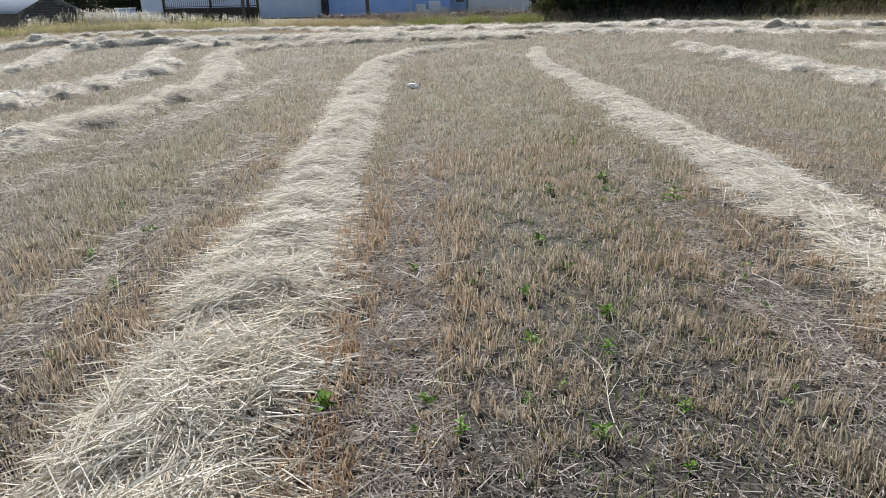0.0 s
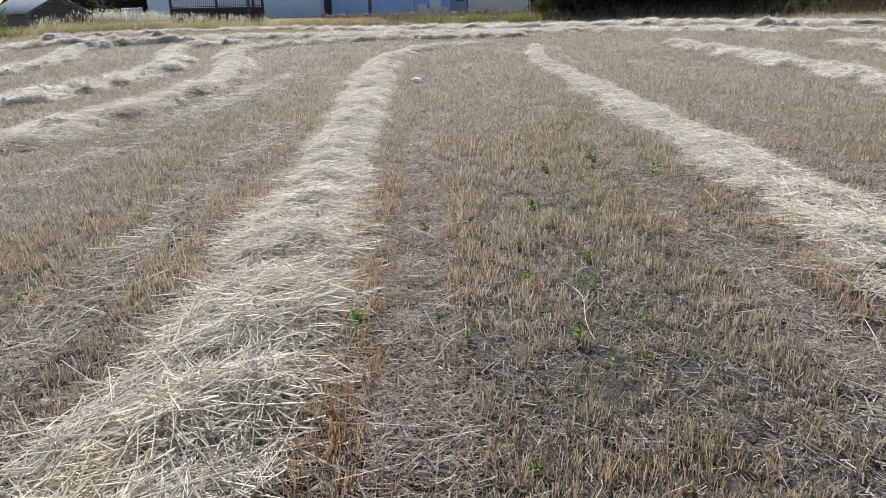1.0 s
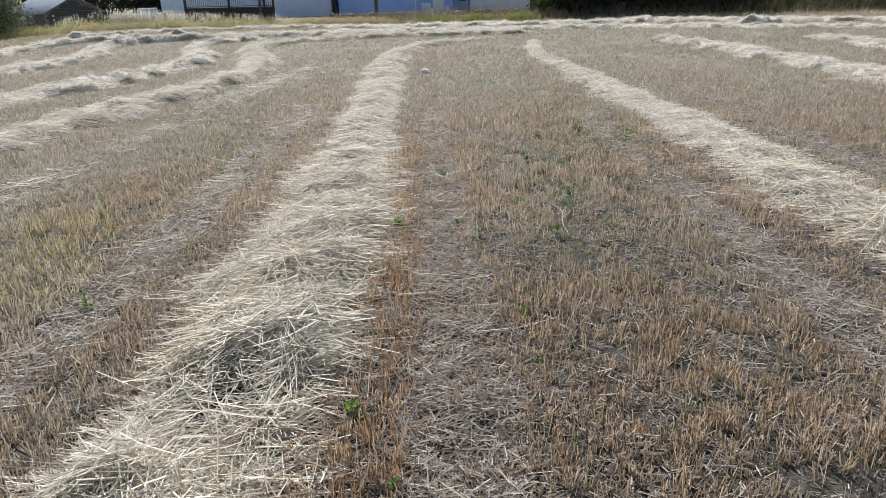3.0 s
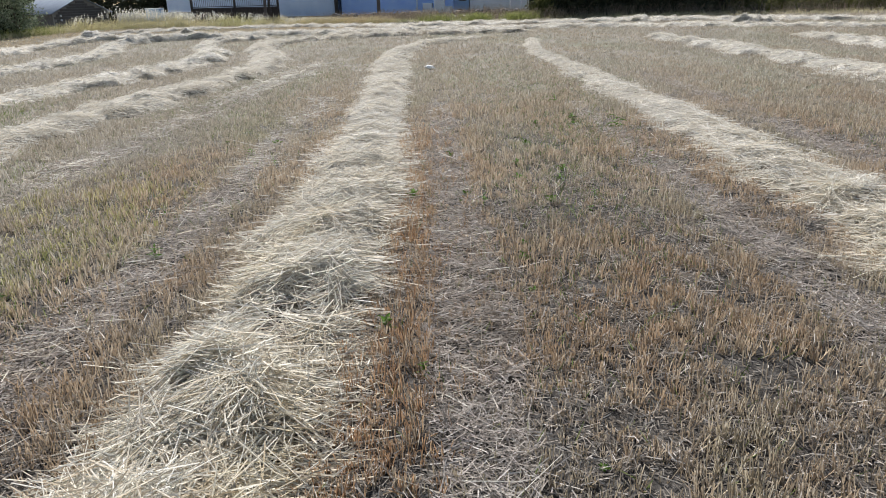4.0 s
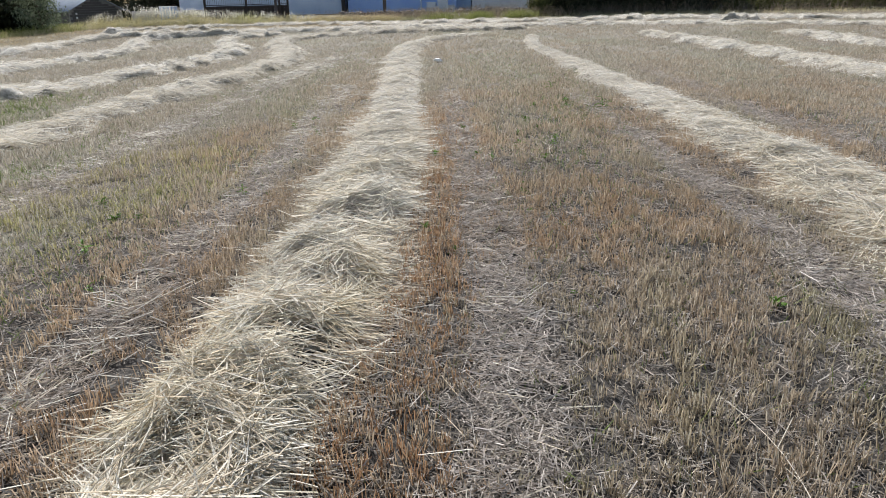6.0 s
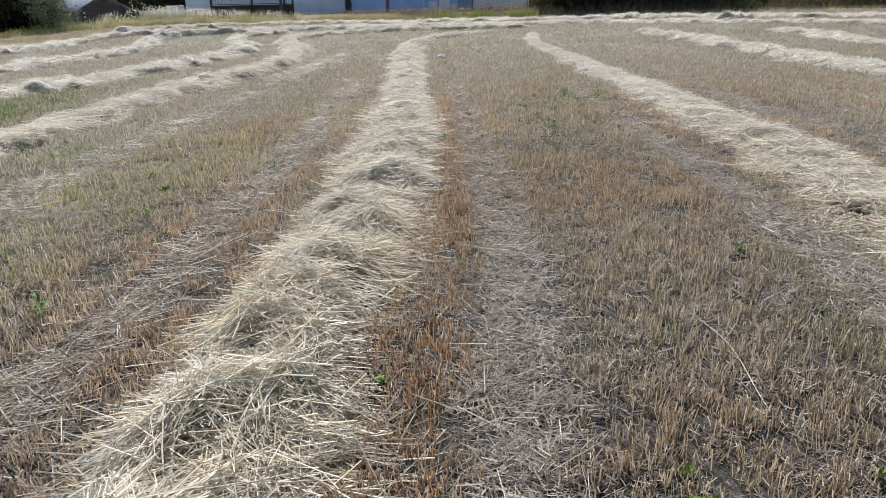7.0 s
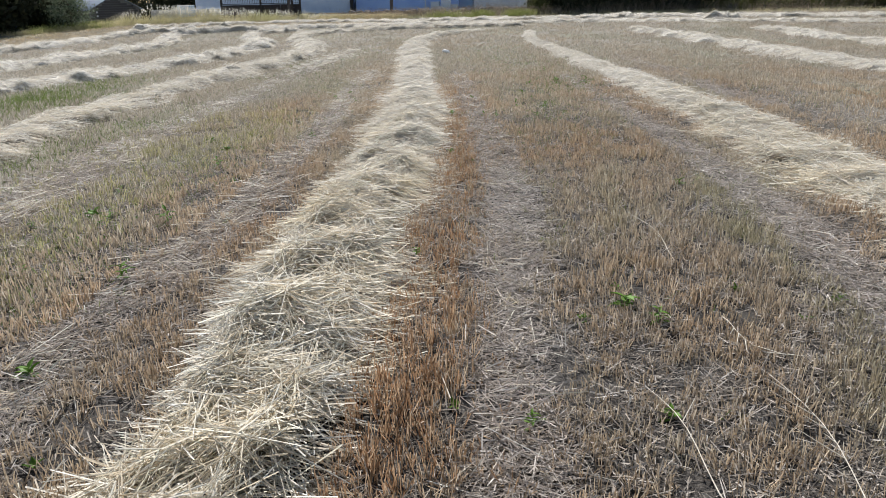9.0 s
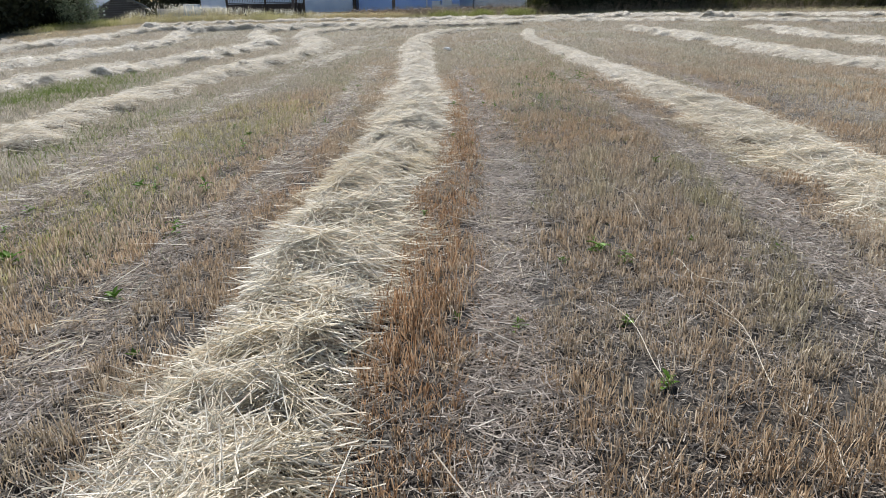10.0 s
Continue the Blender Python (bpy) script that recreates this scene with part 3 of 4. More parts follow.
def build_stubble():
    # tufts of stalks in drill rows 15 cm apart
    x, y = scatter(([3, 5, 7, 9, 16, 26, 45, 80], [290, 270, 225, 165, 78, 32, 12, 34]))
    a = np.array(SWATH_MAIN)
    shift = np.interp(y, a[:, 1], a[:, 0])
    q = x - shift
    q = np.round(q / 0.15) * 0.15 + rng.normal(0, 0.036, len(q))
    x = q + shift
    thin = vnoise(x, y, 0.22, 31) * 0.55 + vnoise(x, y, 0.7, 34) * 0.25 + vnoise(x, y, 2.0, 32) * 0.2
    sparse = 0.7 * smooth((y - 1.5) / 2) * smooth((11 - y) / 4) * smooth((x + 0.4) / 0.5)
    beside = smooth((q - 0.55) / 0.15) * smooth((1.3 - q) / 0.2)
    ok = ~in_swath(x, y) & (rng.random(len(x)) < np.clip(thin * 4.6 - 1.15 + beside - sparse, 0.12, 1)) & (rng.random(len(x)) > track_amount(x, y) * np.interp(near_dist(x, y), [5, 10], [0.78, 0.2]))
    x, y = x[ok], y[ok]
    k = 5
    d = np.repeat(near_dist(x, y), k)
    # stalks beside the main swath kept their brown, those on the damp side are tinged with green
    off = x - np.interp(y, a[:, 1], a[:, 0])
    pick = rng.random(len(x))
    brown = np.repeat(pick < 0.6 * smooth((off - 0.5) / 0.2) * smooth((1.75 - off) / 0.5) * smooth((12 - y) / 8), k)
    olive = np.repeat(pick < 0.38 * smooth((-3.6 - x) / 0.9) * smooth((7 - y) / 4) * smooth((x + 7) / 1), k)
    sp = np.interp(d, [8, 14, 30], [0.02, 0.035, 0.09])
    fan = rng.normal(0, 1, (len(d), 2))
    x, y = np.repeat(x, k) + fan[:, 0] * sp, np.repeat(y, k) + fan[:, 1] * sp
    n = len(x)
    lean = (np.repeat(rng.normal(0, 0.12, (n // k, 2)), k, axis=0) + 0.1 * fan + rng.normal(0, 0.13, (n, 2))) * np.interp(d, [8, 20], [1.0, 1.8])[:, None]
    flat = rng.random(n) < np.interp(d, [7, 12], [0.12, 0.04]) + np.interp(d, [7, 12], [0.5, 0.1]) * track_amount(x, y)
    lean[flat] += rng.normal(0, 0.9, (int(flat.sum()), 2))
    L = rng.uniform(0.075, 0.15, n) * (0.6 + 0.65 * vnoise(x, y, 0.9, 33)) * np.interp(d, [5, 10, 20], [1.0, 0.95, 0.85]) * np.where(rng.random(n) < 0.2, 0.5, 1.0)
    p = np.stack([x, y, ground_z(x, y) - 0.008], 1)
    dv = np.concatenate([lean, np.ones((n, 1))], 1)
    r = rng.uniform(0.0018, 0.0034, n) * np.interp(d, [5, 10, 20, 40], [1.0, 1.35, 2.2, 3.2])
    for ok, mat, label in ((~brown & ~olive, STUBBLE, "short tan cut grain stubble standing in drill rows"), (brown, STUBBLE_BROWN, "rusty brown grain stubble beside the windrow"),
                           (olive, STUBBLE_OLIVE, "greenish tan grain stubble on the damper side")):
        m2, m3 = ok & (d < 3.4), ok & (d >= 3.4)
        v, f = joined([strands(p[m2], dv[m2], L[m2], r[m2], 1, None, -0.1, True), strands(p[m3], dv[m3], L[m3], r[m3] * 1.25, 1, None, -0.1, blade=True)])
        tagged(part("stubble", mesh_from("stubble", v, f), mat), label, "stubble", kind="stuff")


def lying(name, x, y, lo, hi, mat, label, lift=0.02, tilt=0.15, stout=1.0):
    n = len(x)
    d = near_dist(x, y)
    th = rng.random(n) * 6.283
    up = np.abs(rng.normal(0, tilt, n))
    dv = np.stack([np.cos(th) * np.cos(up), np.sin(th) * np.cos(up), np.sin(up)], 1)
    L = (lo + (hi - lo) * rng.random(n) ** 1.8) * np.where(d > 12, 1.4, 1.0)
    p = np.stack([x, y, ground_z(x, y) + 0.004 + rng.random(n) * lift], 1)
    r = stout * rng.uniform(0.0012, 0.003, n) * np.interp(d, [5, 10, 20, 40], [1.0, 1.2, 1.9, 2.8])
    v, f = strands(p, dv, L, r * 1.25, 1, None, 0.2, blade=True)
    ob = part(name, mesh_from(name, v, f), mat)
    return tagged(ob, label, "straw", kind="stuff")


def build_litter():
    x, y = scatter(([3, 5, 9, 16, 26], [1700, 1150, 220, 0, 0]))
    ok = ~in_swath(x, y) & (rng.random(len(x)) < np.clip(2.4 * vnoise(x, y, 0.3, 43) - 0.3, 0.2, 1))
    lying("straw_litter", x[ok], y[ok], 0.025, 0.15, LITTER, "dull broken straw bits littered over the soil", 0.045, 0.3, 1.2)
    x, y = scatter(([3, 5, 9, 16, 26], [2700, 2400, 1300, 350, 0]))
    ok = rng.random(len(x)) < track_amount(x, y) * 0.95 * np.clip(vnoise(x, y, 0.28, 41) * 2.4 - 0.15, 0.3, 1)
    lying("trampled_straw", x[ok], y[ok], 0.03, 0.2, TRAMPLED, "pale flattened straw pressed into the wheel tracks", 0.04, 0.2, 1.2)


def strewn():
    """Longer pale straws dropped along the wheel tracks beside the windrows."""
    xs, ys = [], []
    for k, half, n in ((2, 0.3, 4200), (3, 0.3, 6500), (0, 0.25, 900), (1, 0.25, 800)):
        a = np.array(TRACKS[k][0])
        y = rng.uniform(max(a[0, 1], -9), a[-1, 1], n)
        x = np.interp(y, a[:, 1], a[:, 0]) + rng.normal(0, half * 0.8, n)
        ok = rng.random(n) < np.clip(2.6 * vnoise(x, y, 0.45, 61) - 0.6, 0.08, 1)
        xs.append(x[ok]), ys.append(y[ok])
    lying("strewn_straw", np.concatenate(xs), np.concatenate(ys), 0.1, 0.42, STRAW, "loose pale straws strewn along the wheel tracks", 0.06, 0.14, 1.2)


strewn()
build_stubble()
build_litter()

# ---------- weeds among the stubble ----------
def leaf_mesh(name, length, width, curl):
    """A pointed leaf along +x with a folded midrib, drooping at the tip."""
    bm = bmesh.new()
    prof = (0.12, 0.7, 1.0, 0.8, 0.42, 0.03)
    rows = []
    for i, w in enumerate(prof):
        u = i / (len(prof) - 1)
        x, z = length * u * (1 - 0.15 * curl * u), length * (0.45 * u - curl * u * u)
        rows.append([bm.verts.new((x, s * w * width / 2, z + abs(s) * width * 0.16)) for s in (-1, 0, 1)])
    for a, b in zip(rows, rows[1:]):
        for k in (0, 1):
            bm.faces.new((a[k], a[k + 1], b[k + 1], b[k]))
    bmesh.ops.recalc_face_normals(bm, faces=bm.faces[:])
    bmesh.ops.solidify(bm, geom=bm.faces[:], thickness=0.0008)
    me = bpy.data.meshes.new(name)
    bm.to_mesh(me)
    bm.free()
    me.materials.append(WEED)
    return me


LEAVES = [leaf_mesh("leaf", 0.085, 0.042, 0.35), leaf_mesh("leaf", 0.065, 0.03, 0.15), leaf_mesh("leaf", 0.1, 0.028, 0.55)]
rnd = random.Random(4)


def weed(x, y, size, kind):
    ob = thing("weed", x, y, gz(x, y) - 0.004, ("small broad-leaved green weed sprouting between the stubble", "low rosette weed with pointed green leaves", "leggy green weed with narrow drooping leaves")[kind],
               "weed", "weeds in the stubble", rnd.uniform(0, 360))
    tall = (0.07, 0.035, 0.12)[kind] * size
    part("stem", pole_bm(0.003, 0.0015, tall, (0, 0, 0), 5), WEED, ob)
    n = (9, 8, 11)[kind]
    for i in range(n):
        u = i / n
        o = part("leaf", LEAVES[kind], WEED, ob)
        s = size * rnd.uniform(0.7, 1.15) * (1.1 - 0.45 * u)
        o.matrix_local = pose(0, 0, tall * u, rnd.uniform(-15, 15), rnd.uniform(-35, 10), i * 137.5 + rnd.uniform(-20, 20)) @ Matrix.Diagonal((s, s, s, 1))
    return ob


# x, y, size
WEEDS_NEAR = [(1.26, -7.09, 0.9), (-2.29, -6.94, 0.7), (0.34, -6.38, 0.7), (1.14, -6.24, 0.8), (-0.11, -6.22, 0.8), (-2.95, -6.05, 1), (-4.42, -5.31, 2), (1.3, -5, 0.9),
         (0.75, -5, 0.7), (2.37, -4.94, 0.8), (1.09, -4.76, 1.4), (2.77, -4.54, 0.9), (-3.23, -4.42, 1.1), (1.07, -4.42, 0.7), (2.05, -4.37, 1.1), (-0.7, -3.64, 0.8),
         (-4, -3.42, 1), (-3.57, -2.88, 1.2), (-4.55, -2.67, 1.2)]
WEEDS_MIDDLE = [(2.28, -1.09, 1), (0.71, -0.94, 0.6), (-0.38, 0, 0.6), (-0.76, 0.68, 0.9), (0.38, 1.4, 0.9), (-4.95, 1.46, 1), (-3, 2.02, 0.7), (-3.35, 2.06, 0.9),
         (0.3, 2.12, 0.9), (2.33, 2.5, 0.6), (0.31, 2.5, 0.6), (-0.82, 3.81, 0.8), (-0.16, 3.97, 0.8), (0.66, 4, 1), (-0.42, 4.14, 0.8), (-1.04, 4.18, 1.1),
         (-0.4, 4.27, 1.2), (1.2, 4.33, 0.7), (0.47, 4.54, 0.7), (1.96, 4.64, 0.7), (-3.2, 4.66, 0.7), (-7.33, 4.8, 1.2), (0.82, 5, 0.9), (0.28, 5.14, 1),
         (1.57, 5.2, 0.9)]
WEEDS_FAR = [(0.9, 5.7, 1), (2.17, 5.8, 1.2), (-3.43, 5.9, 0.8), (0.24, 6, 0.8), (-0.22, 6.18, 1), (-0.78, 6.4, 0.9), (0.63, 6.6, 1.2), (-4.06, 6.6, 0.9),
         (2.3, 6.8, 0.8), (0.39, 7.36, 1.5), (-3.89, 7.4, 1.1), (-0.5, 8.6, 0.8), (2.05, 8.8, 1.7), (0.6, 9.2, 1.3), (0.06, 9.7, 1), (1.34, 9.97, 1.2),
         (0.4, 11, 1.2), (1.1, 12, 1.3)]
for _bed in (WEEDS_NEAR, WEEDS_MIDDLE, WEEDS_FAR):
    for _i, (_x, _y, _s) in enumerate(_bed):
        weed(_x, _y, _s * 1.3, (0, 1, 2, 0, 1)[_i % 5])
# seedlings here and there
for _i in range(26):
    weed(rnd.uniform(-0.6, 2.6), rnd.uniform(1.5, 11), rnd.uniform(0.45, 0.8), rnd.randrange(3))
for _i in range(14):
    weed(rnd.uniform(-5.2, -3.0), rnd.uniform(-5, 9), rnd.uniform(0.5, 0.9), rnd.randrange(3))
for _i in range(16):
    weed(rnd.gauss(-4.4, 0.5), rnd.uniform(-5.5, 1.5), rnd.uniform(0.7, 1.3), rnd.randrange(3))


def tufts(name, x, y, lo, hi, rad, mat, label, category, lean=0.35, segs=2):
    n = len(x)
    p = np.stack([x, y, ground_z(x, y) - 0.01], 1)
    th = rng.random(n) * 6.283
    k = np.abs(rng.normal(0, lean, n))
    dv = np.stack([np.cos(th) * k, np.sin(th) * k, np.ones(n)], 1)
    L = rng.uniform(lo, hi, n)
    bend = np.stack([np.cos(th), np.sin(th), -0.3 * np.ones(n)], 1) * (L * 0.3)[:, None]
    v, f = strands(p, dv, L, rad * rng.uniform(0.7, 1.3, n), segs, bend, 0.75, True)
    tagged(part(name, mesh_from(name, v, f), mat), label, category, kind="stuff")
    return p, unit(dv), L, bend


def blob(cx, cy, sx, sy, n):
    return rng.normal(cx, sx, n), rng.normal(cy, sy, n)


# green regrowth in patches
_x, _y = zip(*[blob(*b) for b in [(-7.2, -.5, .5, .9, 350), (-7.0, 3, .5, 1.5, 400), (-4.4, -3.6, .6, 1.1, 520), (-3.9, -5.0, .4, .6, 300), (-4.6, -1, .6, 1.5, 420), (-4.0, .5, .6, 2, 300),
                                  (-11, 12, .8, 2, 500), (.2, 12.5, 1.2, 2.5, 500), (.5, 8.5, .9, 1.6, 260), (1.8, 16, .9, 2.5, 400), (-6.1, 9, .6, 2, 300), (6.0, 8, .7, 2, 250), (-7.2, 12, .5, 2.5, 800), (.6, 5.5, .8, 2, 1000), (1.6, 8, .6, 2, 1000), (1.1, 2.2, .9, 1.6, 600), (1.4, -1.5, .9, 1.6, 260), (-3.6, 6, .5, 2.5, 350), (-4.2, 3, .5, 3, 350), (-5.2, 9, .6, 3, 400), (1.2, 13, 1, 3, 1100), (-.8, 18, 1, 3, 900), (-6, 17, .8, 4, 1000), (7, 15, 1.2, 3, 300)]])
tufts("green_regrowth", np.concatenate(_x), np.concatenate(_y), 0.05, 0.16, 0.0046, REGROWTH, "sparse green grass growing up through the stubble", "grass", 0.5, 1)


def tube(bm, pts, radii, sides=7):
    rings = []
    for i, (p, r) in enumerate(zip(pts, radii)):
        a = Vector(pts[min(i + 1, len(pts) - 1)]) - Vector(pts[max(i - 1, 0)])
        q = a.to_track_quat("Z", "Y")
        rings.append([bm.verts.new(Vector(p) + q @ Vector((r * math.cos(6.283 * k / sides), r * math.sin(6.283 * k / sides), 0))) for k in range(sides)])
    for a, b in zip(rings, rings[1:]):
        for k in range(sides):
            bm.faces.new((a[k], a[(k + 1) % sides], b[(k + 1) % sides], b[k]))
    bm.faces.new(rings[-1])

_x, _y = zip(*[blob(*b) for b in [(-11.7, 6.0, .8, 1.5, 2200), (-12.2, 9.3, .6, 1.3, 700), (-7.3, 1.5, .4, 2.5, 500)]])
tufts("green_grass_patch", np.concatenate(_x), np.concatenate(_y), 0.12, 0.24, 0.006, REGROWTH, "bright green patch of young grass in the stubble", "grass", 0.4, 1)


# ---------- single dry stalks lying on the field ----------
def dry_stalk(x0, y0, x1, y1, branches):
    L = math.hypot(x1 - x0, y1 - y0)
    ob = thing("dry_stalk", x0, y0, gz(x0, y0) + 0.075, "long pale dry weed stalk fallen across the stubble", "stalk", "fallen dry stalks", math.degrees(math.atan2(y1 - y0, x1 - x0)))
    n = 8
    u = np.linspace(0, 1, n)[:, None]
    line = np.concatenate([u * L, 0.04 * np.sin(u * 5 + x0), 0.03 * np.sin(u * 3.1)], 1)
    bm = bmesh.new()
    tube(bm, list(line), np.linspace(0.0034, 0.0018, n), 5)
    part("stem", bm, STRAW, ob)
    for b in range(branches):
        t = 0.3 + 0.65 * (b + 0.5) / branches
        bl = rnd.uniform(0.08, 0.28)
        ang = rnd.choice((-1, 1)) * rnd.uniform(0.3, 0.8)
        bm = pole_bm(0.003, 0.0014, bl, (0, 0, 0), 5)
        o = part("branch", bm, STRAW, ob)
        o.matrix_local = Matrix.Translation((t * L, 0.04 * math.sin(t * 5 + x0), 0.03 * math.sin(t * 3.1))) @ pose(0, 0, 0, 0, 80, math.degrees(ang))


for _a in [(1.27, -7.12, 1.02, -6.03, 1), (1.89, -7.14, 1.83, -5.83, 7), (1.69, -3.88, 1.51, -2.58, 3), (1.97, -7.96, 1.89, -7.4, 3), (.79, 3.91, .66, 4.84, 3), (1.72, -5.0, 1.9, -5.6, 5)]:
    dry_stalk(*_a)


# ---------- crumpled bag ----------
def plastic_bag(x, y):
    bm = bmesh.new()
    bmesh.ops.create_icosphere(bm, subdivisions=4, radius=0.13)
    for v in bm.verts:
        c = v.co.copy()
        k = 1 + 0.5 * noise.noise(c * 9) + 0.3 * abs(noise.noise(c * 22))
        v.co = Vector((c.x * k * 1.15, c.y * k * 0.8, max(c.z * k * 0.5, -0.05)))
    ob = part("plastic_bag", bm, PLASTIC)
    ob.location = (x, y, gz(x, y) + 0.07)
    tagged(ob, "crumpled white plastic bag lying on the stubble", "bag")


plastic_bag(-2.62, 19.2)


CUT_GRASS = fibre("cut_grass", [(0.0, (0.44, 0.35, 0.21)), (1.0, (0.74, 0.63, 0.43))],
                  [(0.3, (0.56, 0.44, 0.27)), (0.7, (0.7, 0.58, 0.4))], 0.4, 0.6, 0.5, (1, 1, 1), 0.25)


# ---------- grass verge along the field's far edge ----------
def along(points, n, spread):
    """Spots scattered beside a line of points."""
    a = np.array(points, float)
    t = rng.random(n) * (len(a) - 1)
    k = np.minimum(t.astype(int), len(a) - 2)
    q = a[k] + (a[k + 1] - a[k]) * (t - k)[:, None] + rng.normal(0, 1, (n, 2)) * spread
    return q[:, 0], q[:, 1]


VERGE_LINE = [(-31, 32), (-30.4, 35.4), (-29.5, 38.6), (-28.2, 41.2), (-25.5, 42.6), (-22, 42.8), (-18.5, 42.8), (-15, 42.8), (-11, 43.0), (-7, 43.2)]


def verge():
    # yellow-green grass at the foot, its height swelling and sinking along the edge
    x, y = along(VERGE_LINE, 9000, 0.55)
    wave = np.interp(x, [-31, -29.5, -28, -24, -19, -14, -8], [0.35, 0.5, 0.9, 0.95, 0.8, 0.55, 0.4]) * (0.6 + 0.8 * vnoise(x, y, 1.3, 51))
    ok = rng.random(len(x)) < 0.35 + vnoise(x, y, 0.8, 52)
    x, y, wave = x[ok], y[ok], wave[ok]
    n = len(x)
    L = wave * rng.uniform(0.4, 1.0, n)
    p = np.stack([x, y, ground_z(x, y) - 0.02], 1)
    th = rng.random(n) * 6.283
    lean = np.abs(rng.normal(0, 0.34, n))
    dv = unit(np.stack([np.cos(th) * lean + 0.15, np.sin(th) * lean, np.ones(n)], 1))
    bend = np.stack([np.cos(th) + 0.8, np.sin(th), -0.4 * np.ones(n)], 1) * (L * 0.2)[:, None]
    v, f = strands(p, dv, L, rng.uniform(0.006, 0.012, n), 2, bend, 0.75, True)
    tagged(part("verge_grass", mesh_from("verge_grass", v, f), DRY_GRASS), "tall yellow-green dry grass along the field edge", "grass", kind="stuff")
    # flowering stems with loose feathery heads
    x, y = along([(-28.4, 40.4), (-27.3, 41.7), (-26, 42.4), (-24.4, 42.7), (-22, 42.8), (-18.5, 42.9), (-14.5, 42.9)], 2600, 0.5)
    ok = rng.random(len(x)) < np.clip(3.0 * vnoise(x, y, 1.3, 53) - 0.95, 0.04, 1) * np.interp(x, [-27, -23, -15], [1.0, 0.75, 0.4])
    x, y = x[ok], y[ok]
    n = len(x)
    L = np.interp(x, [-29, -27, -24.5, -20, -14], [0.75, 1.3, 1.15, 0.9, 0.6]) * rng.uniform(0.7, 1.12, n)
    p = np.stack([x, y, ground_z(x, y) - 0.02], 1)
    th = rng.random(n) * 6.283
    lean = np.abs(rng.normal(0, 0.16, n))
    dv = unit(np.stack([np.cos(th) * lean + 0.12, np.sin(th) * lean, np.ones(n)], 1))
    bend = np.stack([np.cos(th) + 0.8, np.sin(th), -0.3 * np.ones(n)], 1) * (L * 0.1)[:, None]
    v, f = strands(p, dv, L, np.full(n, 0.004), 2, bend, 0.5, True)
    tagged(part("flower_stems", mesh_from("flower_stems", v, f), DRY_GRASS), "thin straw-coloured stems standing above the verge grass", "grass", kind="stuff")
    k = 9
    back = rng.uniform(0.0, 0.28, (n * k, 1))
    tip = np.repeat(p + dv * L[:, None] + bend, k, axis=0) - np.repeat(dv, k, axis=0) * back
    hd = unit(np.repeat(dv, k, axis=0) + rng.normal(0, 0.5, (n * k, 3)) + np.array([[0.25, 0, -0.1]]))
    v, f = strands(tip, hd, rng.uniform(0.03, 0.11, n * k), rng.uniform(0.004, 0.009, n * k), 1, None, 0.7, blade=True)
    tagged(part("seed_heads", mesh_from("seed_heads", v, f), SEED_HEAD), "pale feathery seed heads above the verge grass", "grass", kind="stuff")
    # fresh green tufts
    bx, by = zip(*[blob(*b) for b in [(-29.6, 38.2, .5, .9, 600), (-30.4, 35.2, .4, 1.2, 400), (-2.3, 43.3, .5, .4, 700), (.4, 43.6, .55, .4, 800), (-4.9, 43.4, .8, .4, 400)]])
    tufts("green_verge", np.concatenate(bx), np.concatenate(by), 0.25, 0.62, 0.011, YOUNG_GRASS, "fresh yellow-green grass tufts by the field edge", "grass", 0.2)
    # brown dead weeds before the rubble and the hedge
    bx, by = zip(*[blob(*b) for b in [(-6.5, 46, 1.8, .8, 1500), (-1.0, 45.2, 1.6, .6, 800), (2.2, 44.6, .8, .5, 600), (-10.5, 45.5, 2.0, .7, 700), (-2, 52.5, 2.2, .5, 600)]])
    tufts("dead_weeds", np.concatenate(bx), np.concatenate(by), 0.3, 0.85, 0.009, BROWN_WEED, "brown dead weeds below the walls", "grass", 0.25)
    bx, by = zip(*[blob(*b) for b in [(7.5, 44.4, 3.5, .4, 900), (19, 43.9, 5, .4, 900)]])
    tufts("hedge_foot_stems", np.concatenate(bx), np.concatenate(by), 0.35, 1.1, 0.006, BROWN_WEED, "grey-brown dry stems at the foot of the hedge", "grass", 0.15)
    bx, by = along([(-14, 42.9), (-8, 43.1)], 1500, 0.4)
    tufts("golden_verge", bx, by, 0.25, 0.6, 0.009, CUT_GRASS, "golden dry grass along the field edge", "grass", 0.3)
    bx, by = zip(*[blob(*b) for b in [(8, 43.2, 4, .4, 700), (17, 43.0, 5, .5, 900), (25, 42, 3, .6, 500)]])
    tufts("dry_verge", np.concatenate(bx), np.concatenate(by), 0.12, 0.38, 0.009, DRY_GRASS, "short dry grass along the field edge", "grass", 0.25)
    # the tawny mown strip between the verge and the stubble
    t = rng.random(13000)
    lo, up = np.array([(-24.5, 24), (-23.8, 29.5), (-22.4, 33.2), (-19.5, 36.0), (-15, 37.2), (-9, 38)]), np.array([(-30, 29), (-29.6, 34), (-28.2, 39.4), (-24, 42), (-16, 42.2), (-9, 42.4)])
    q = np.linspace(0, 1, 6)
    w = rng.random(13000)[:, None]
    mid = (1 - w) * np.stack([np.interp(t, q, lo[:, 0]), np.interp(t, q, lo[:, 1])], 1) + w * np.stack([np.interp(t, q, up[:, 0]), np.interp(t, q, up[:, 1])], 1)
    mid = mid + rng.normal(0, 0.35, mid.shape)
    tufts("mown_strip", mid[:, 0], mid[:, 1], 0.05, 0.15, 0.017, CUT_GRASS, "short tawny mown grass beside the verge", "grass", 1.0, 1)


verge()


